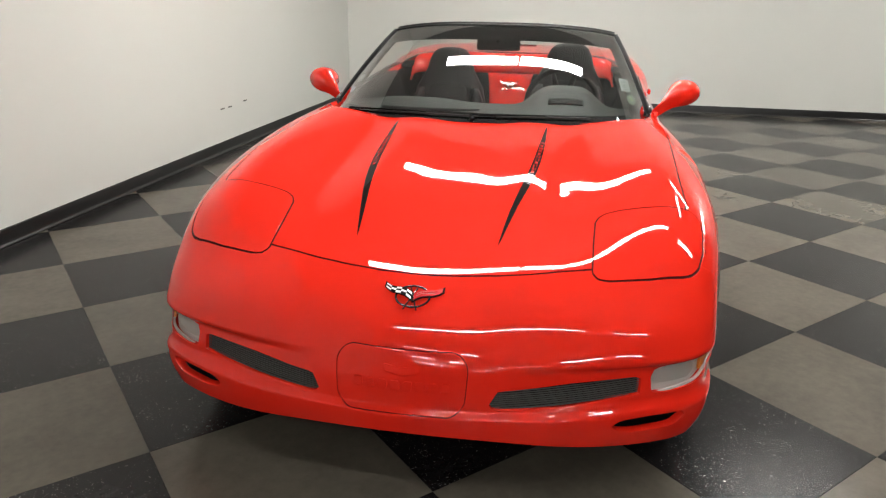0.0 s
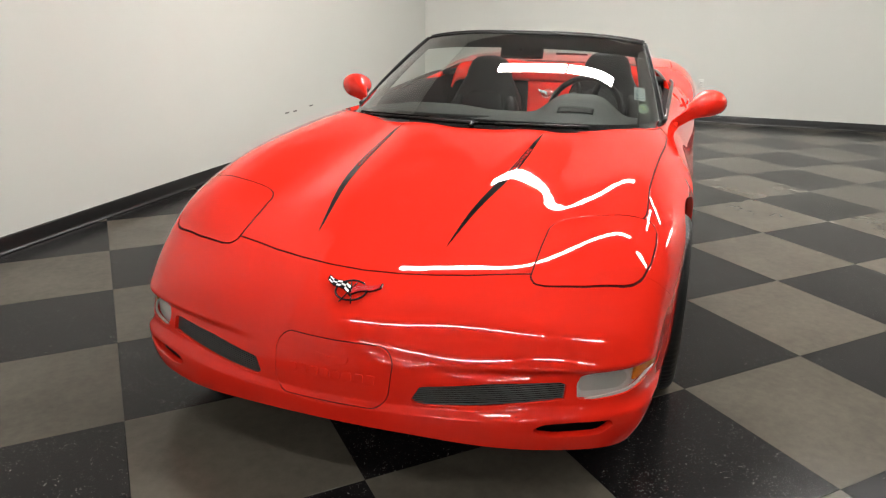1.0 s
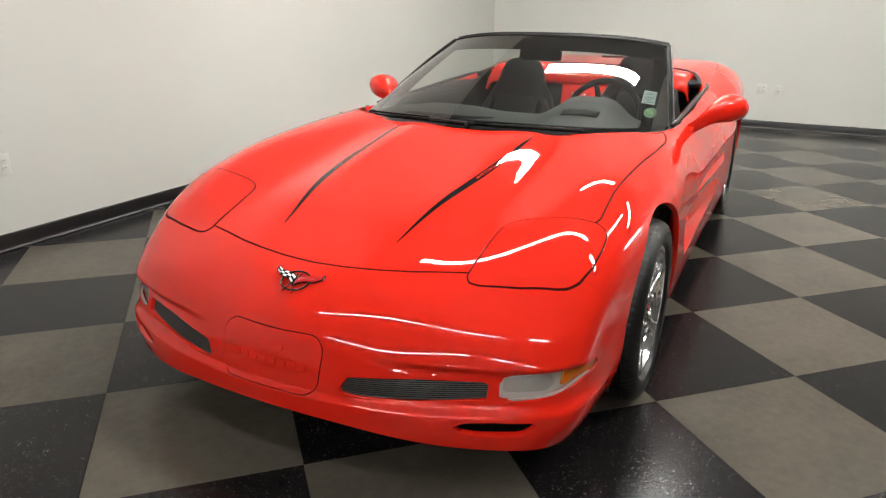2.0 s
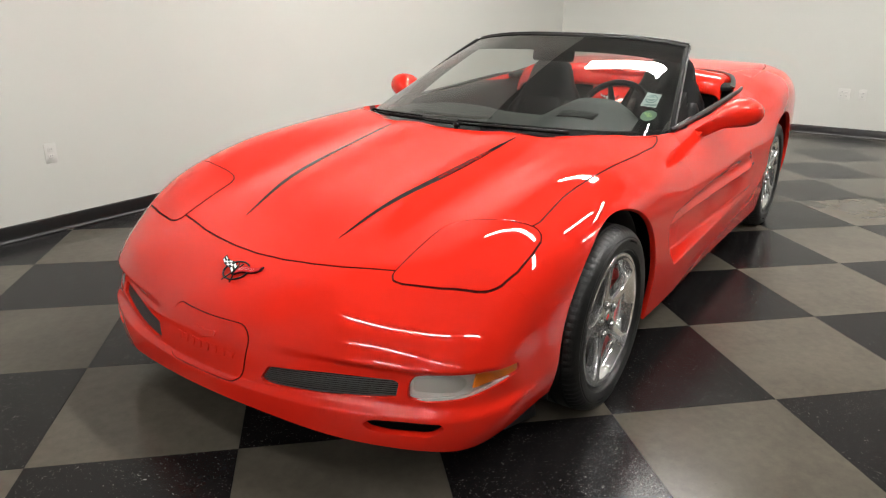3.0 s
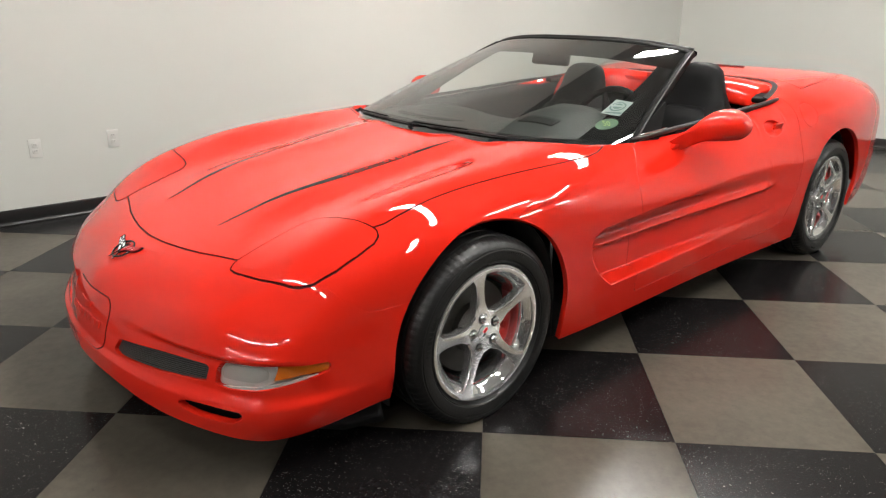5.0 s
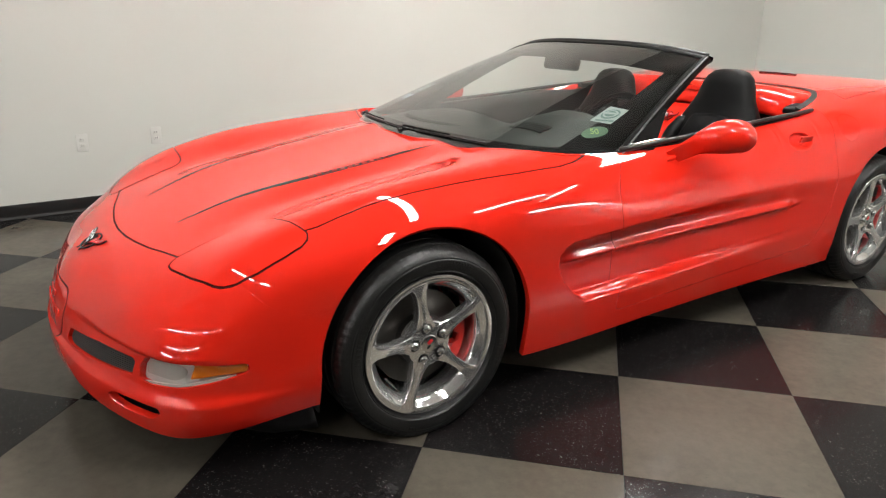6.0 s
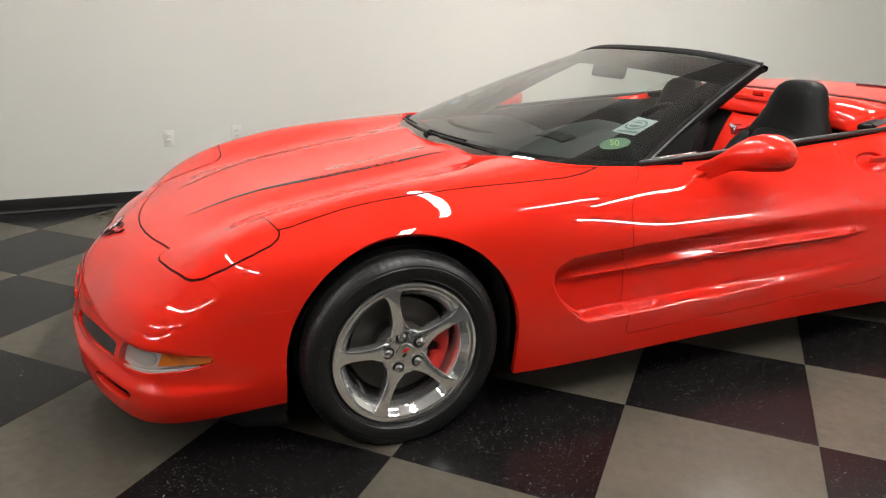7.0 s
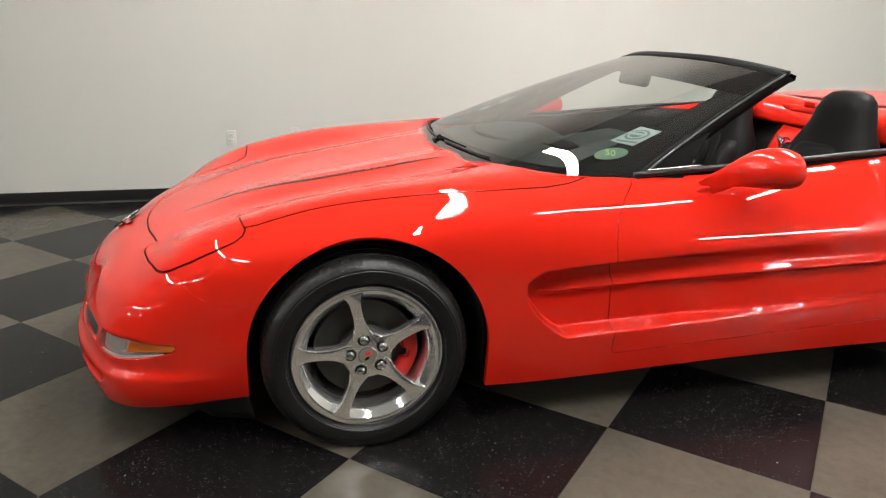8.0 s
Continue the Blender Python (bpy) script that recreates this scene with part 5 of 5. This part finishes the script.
def spoke_bm():
    """One spoke along +x: waisted in the middle, flared at hub and rim, chamfered edges."""
    rs = np.r_[np.linspace(0.050, 0.19, 14), np.linspace(0.197, 0.2165, 5)]
    width = spline([(0.03, 0.038), (0.07, 0.0320), (0.09, 0.0240), (0.12, 0.0178), (0.155, 0.0172), (0.185, 0.0200), (0.203, 0.0265), (0.2165, 0.0380)])
    face = spline([(0.03, -0.0935), (0.07, -0.0940), (0.12, -0.0985), (0.18, -0.1065), (0.2165, -0.1102)])
    cross = [(-0.86, 0.036), (-0.95, 0.018), (-1.0, 0.0065), (-0.97, 0.0028), (-0.87, 0.0), (-0.45, -0.0005), (0.0, -0.0006), (0.45, -0.0005), (0.87, 0.0), (0.97, 0.0028), (1.0, 0.0065), (0.95, 0.018), (0.86, 0.036)]

    def f(i, j):
        r = rs[i]
        w, y = float(width(r)) * cross[j][0], float(face(r)) + cross[j][1]
        k = min(1.0, max(0.0, (r - 0.15) / 0.05))
        a = (1 - k) * math.atan2(w, r) + k * w / r
        rr = (1 - k) * math.hypot(w, r) + k * r
        return (rr * math.cos(a), y, rr * math.sin(a))
    bm = grid_bm(f, range(len(rs)), range(len(cross)), close_v=True)
    bmesh.ops.recalc_face_normals(bm, faces=bm.faces)
    return bm


def wheel_meshes():
    made = {}
    bm = lathe_bm(RIM, 72)
    bmesh.ops.recalc_face_normals(bm, faces=bm.faces)
    made["wheel"] = (bm, POLISHED)
    made["spoke"] = (spoke_bm(), SATIN)
    hb = lathe_bm([(0.0, -0.0935), (0.030, -0.0935), (0.0720, -0.0930), (0.0760, -0.0905), (0.0770, -0.0800), (0.0770, -0.03)], 40)
    bmesh.ops.recalc_face_normals(hb, faces=hb.faces)
    made["wheel_centre"] = (hb, SATIN)
    t = tyre_bm(0.32, 0.122)
    bmesh.ops.recalc_face_normals(t, faces=t.faces)
    made["tyre"] = (t, RUBBER)
    d = lathe_bm([(0.060, -0.030), (0.075, -0.050), (0.085, -0.052), (0.088, -0.030), (0.158, -0.030), (0.160, -0.028), (0.160, 0.0), (0.06, 0.0)], 48)
    bmesh.ops.recalc_face_normals(d, faces=d.faces)
    made["brake_disc"] = (d, DULL_STEEL)

    def cal(i, j):
        a = radians(-42 + 62 * i / 12)
        prof = [(0.114, -0.012), (0.114, -0.050), (0.120, -0.058), (0.152, -0.060), (0.163, -0.056), (0.168, -0.045), (0.168, 0.01), (0.160, 0.016)]
        r, y = prof[j]
        notch = 0.022 if j < 3 and 5 <= i <= 7 else 0.0
        r += notch
        return (r * math.cos(a), y, r * math.sin(a))
    c = grid_bm(cal, range(13), range(8), close_v=True)
    for row in (0, 12):
        c.verts.ensure_lookup_table()
        vs = [c.verts[row * 8 + j] for j in range(8)]
        c.faces.new(vs)
    bmesh.ops.recalc_face_normals(c, faces=c.faces)
    made["brake_caliper"] = (c, CALIPER)
    cap = lathe_bm([(0.0, -0.0955), (0.0275, -0.0955), (0.0295, -0.0945), (0.030, -0.0900)], 36)
    bmesh.ops.recalc_face_normals(cap, faces=cap.faces)
    made["centre_cap"] = (cap, CHROME)
    mark = box((-0.004, -0.0970, -0.001), (0.015, -0.0950, 0.010), 0.001, 1, m=pose(0, 0, 0, 0, -35, 0))
    made["cap_mark"] = (mark, FLAG_RED)
    mark2 = box((-0.015, -0.0970, -0.010), (0.0, -0.0950, -0.003), 0.001, 1, m=pose(0, 0, 0, 0, -35, 0))
    made["cap_mark_pale"] = (mark2, BLACK_TRIM)
    # worn raised marks round the sidewall, in two runs
    marks = bmesh.new()
    for start, widths in ((150, (9, 6, 9, 8, 4, 9, 7, 9, 6)), (330, (8, 9, 4, 8, 9, 6, 9, 8)), (60, (5, 5, 3, 5, 5, 3, 5)), (250, (5, 3, 5, 5, 5))):
        a = radians(start)
        for k, wd in enumerate(widths):
            small = start in (60, 250)
            half_w, tall = wd * 0.0006, 0.0035 if small else 0.0075
            a += (half_w + 0.003) / 0.264
            box_bm(marks, (-tall, -0.0009, -half_w), (tall, 0.0009, half_w), 0.0, m=Matrix.Rotation(-a, 4, "Y") @ Matrix.Translation((0.264 if not small else 0.272, -0.1249, 0)))
            if k % 2 == 0 and not small:
                box_bm(marks, (-tall * 0.3, -0.0014, -half_w * 0.5), (tall * 0.3, 0.0014, half_w * 0.5), 0.0, m=Matrix.Rotation(-a, 4, "Y") @ Matrix.Translation((0.264, -0.1249, 0)))
            a += (half_w + 0.003) / 0.264
    made["sidewall_marking"] = (marks, RUBBER)
    hub = lathe_bm([(0.0, 0.06), (0.08, 0.06), (0.10, 0.02), (0.10, -0.02), (0.0, -0.03)], 24)
    made["axle_hub"] = (hub, LINER)
    return made


MADE = wheel_meshes()
DATA = {}
for nm, (bm, mt) in MADE.items():
    me = bpy.data.meshes.new(nm)
    if nm not in ("tyre", "sidewall_marking"):
        bmesh.ops.transform(bm, matrix=Matrix.Diagonal((0.988, 1, 0.988, 1)), verts=bm.verts)
    bm.to_mesh(me)
    bm.free()
    for p in me.polygons:
        p.use_smooth = nm not in ("cap_mark", "cap_mark_pale", "sidewall_marking")
    me.materials.append(mt)
    DATA[nm] = me
for nm in ("wheel", "tyre", "spoke", "brake_caliper", "wheel_centre", "centre_cap", "brake_disc"):
    DATA[nm].set_sharp_from_angle(angle=radians(26))
lb = lathe_bm([(0.0, -0.1045), (0.0060, -0.1043), (0.0085, -0.1030), (0.0128, -0.1000), (0.0135, -0.0945), (0.0135, -0.0900)], 14)
bmesh.ops.recalc_face_normals(lb, faces=lb.faces)
lug_mesh = bpy.data.meshes.new("lug_nut")
lb.to_mesh(lug_mesh)
lb.free()
for p in lug_mesh.polygons:
    p.use_smooth = True
lug_mesh.materials.append(CHROME)

# flat black disc round each lug nut, painting the shade of its recess
rb = lathe_bm([(0.0, -0.0944), (0.0188, -0.0944), (0.0196, -0.0940), (0.0196, -0.0900)], 20)
bmesh.ops.recalc_face_normals(rb, faces=rb.faces)
lug_shade_mesh = bpy.data.meshes.new("lug_shade")
rb.to_mesh(lug_shade_mesh)
rb.free()
lug_shade_mesh.materials.append(BLACK_GLOSS)


def wheel_at(x, sgn, z, k):
    w = new("wheel", DATA["wheel"])
    w.parent = car
    w.matrix_basis = Matrix.Translation((x, -sgn * 0.786, z)) @ Matrix.Rotation(0 if sgn > 0 else math.pi, 4, "Z") @ Matrix.Diagonal((k, 1.0 if k < 1.01 else 1.04, k, 1))
    tagged(w, "five-spoke polished chrome wheel on a black tyre")
    for nm in ("tyre", "wheel_centre", "brake_disc", "brake_caliper", "centre_cap", "cap_mark", "cap_mark_pale", "axle_hub", "sidewall_marking"):
        o = new("cap_mark" if nm == "cap_mark_pale" else nm, DATA[nm])
        o.parent = w
        if nm == "brake_caliper":
            tagged(o, "red brake caliper")
        if nm == "sidewall_marking":
            tagged(o, kind="stuff")
    for j in range(5):
        a = radians(102 + 72 * j)
        o = new("spoke", DATA["spoke"])
        o.parent = w
        o.matrix_basis = Matrix.Rotation(-a, 4, "Y")
        o = new("lug_shade", lug_shade_mesh)
        o.parent = w
        o.matrix_basis = Matrix.Translation((0.0540 * math.cos(a), 0, 0.0540 * math.sin(a)))
        o = new("lug_nut", lug_mesh)
        o.parent = w
        o.matrix_basis = Matrix.Translation((0.0540 * math.cos(a), 0, 0.0540 * math.sin(a)))


for sgn in (1, -1):
    wheel_at(-0.006, sgn, 0.305, 1.0)
    wheel_at(2.652, sgn, 0.318, 1.035)

# wheel wells, underbody, air dam
for x, r, top_z in ((0.004, 0.374, 0.312), (2.654, 0.397, 0.325)):
    for sgn in (1, -1):
        def well(u, v, sgn=sgn):
            a = math.pi * u
            return (x + r * math.cos(a), -sgn * (0.895 - 0.42 * v), (top_z + r * math.sin(a)) if 0 < u < 1 else 0.16)
        bm = grid_bm(well, np.r_[0, np.linspace(0.001, 0.999, 31), 1], np.linspace(0.12, 1, 4), thick=0.006, flip=sgn > 0)
        liner = part("wheel_well", bm, LINER, car)
        part("well_wall", box((x - r + 0.01, -0.012, 0.17), (x + r - 0.01, 0.012, top_z + r * 0.72), 0.05, 2, m=pose(0, -sgn * 0.47, 0)), LINER, liner)
part("underbody", box((-0.66, -0.46, 0.120), (3.35, 0.46, 0.19), 0.03), LINER, car)
part("engine_bay", box((-0.66, -0.45, 0.19), (0.50, 0.45, 0.52), 0.06), LINER, car)
part("rocker_core", box((0.42, -0.82, 0.125), (2.22, 0.82, 0.20), 0.015), LINER, car)


def dam(u, v):
    keys = [(-0.375, 0.805), (-0.50, 0.765), (-0.62, 0.64), (-0.70, 0.42), (-0.735, 0.15), (-0.74, 0.0)]
    t = u * 10
    sgn = 1 if t <= 5 else -1
    t = t if t <= 5 else 10 - t
    i = min(int(t), 4)
    f = t - i
    x, w = [keys[i][k] + (keys[i + 1][k] - keys[i][k]) * f for k in (0, 1)]
    return (x + 0.02 * v, -sgn * w, 0.19 - 0.105 * v)


bm = grid_bm(dam, np.linspace(0, 1, 61), np.linspace(0, 1, 4), thick=0.008)
bmesh.ops.recalc_face_normals(bm, faces=bm.faces)
part("air_dam", bm, DAM, car, "black plastic air dam under the bumper")

# ---- the checkered floor ----
TILE, TX, TY = 0.6096, 0.288, 1.866
fm = box((FRONT, RIGHT, -0.12), (BACK, LEFT, -0.0025))
floor = part("floor", fm, GROUT, None, smooth=False)
floor.matrix_basis = CAR
tagged(floor, "dark adhesive bed under the checkered vinyl tile floor", "floor", kind="structure")
INV = CAR.inverted()


def tile_mesh(name, material):
    bm = box((0.0005, 0.0005, -0.002), (TILE - 0.0005, TILE - 0.0005, 0.0), 0.0008, 1)
    me = bpy.data.meshes.new(name)
    bm.to_mesh(me)
    bm.free()
    me.materials.append(material)
    return me


dark_tile, grey_tile = tile_mesh("tile_dark", TILE_DARK), tile_mesh("tile_grey", TILE_GREY)
cells = []
for i in range(-40, 40):
    for j in range(-40, 40):
        c = INV @ Vector((TX + (i + 0.5) * TILE, TY + (j + 0.5) * TILE, 0))
        if FRONT - 0.43 < c.x < BACK + 0.43 and RIGHT - 0.43 < c.y < LEFT + 0.43:
            near = math.hypot((c.x - 0.8) * 0.8, c.y + 0.3)
            cells.append((near, i, j, c))
cells.sort(key=lambda q: q[0])
far_tiles = bmesh.new()
for k, (near, i, j, c) in enumerate(cells):
    odd = (i + j) % 2
    whole = FRONT + 0.44 < c.x < BACK - 0.44 and RIGHT + 0.44 < c.y < LEFT - 0.44
    x, y = TX + i * TILE, TY + j * TILE
    if k < 300 and whole:
        t = new("tile", grey_tile if odd else dark_tile)
        t.parent = floor
        t.matrix_parent_inverse = CAR.inverted()
        t.matrix_basis = Matrix.Translation((x, y, 0))
    else:
        corners = [INV @ Vector((x + a * TILE, y + b * TILE, 0)) for a, b in ((0.001, 0.001), (0.999, 0.001), (0.999, 0.999), (0.001, 0.999))]
        poly = corners
        for ax, lim, sgn in ((0, FRONT, 1), (0, BACK, -1), (1, RIGHT, 1), (1, LEFT, -1)):
            out = []
            for n in range(len(poly)):
                p, q = poly[n], poly[(n + 1) % len(poly)]
                fp, fq = sgn * (p[ax] - lim), sgn * (q[ax] - lim)
                if fp >= 0:
                    out.append(p)
                if (fp >= 0) != (fq >= 0):
                    out.append(p.lerp(q, fp / (fp - fq)))
            poly = out
        if len(poly) > 2:
            f = far_tiles.faces.new([far_tiles.verts.new(p) for p in poly])
            f.material_index = odd
rest = part("cut_tiles", far_tiles, [TILE_DARK, TILE_GREY], floor, smooth=False)
tagged(rest, "dark and grey vinyl tiles cut along the walls", kind="stuff")
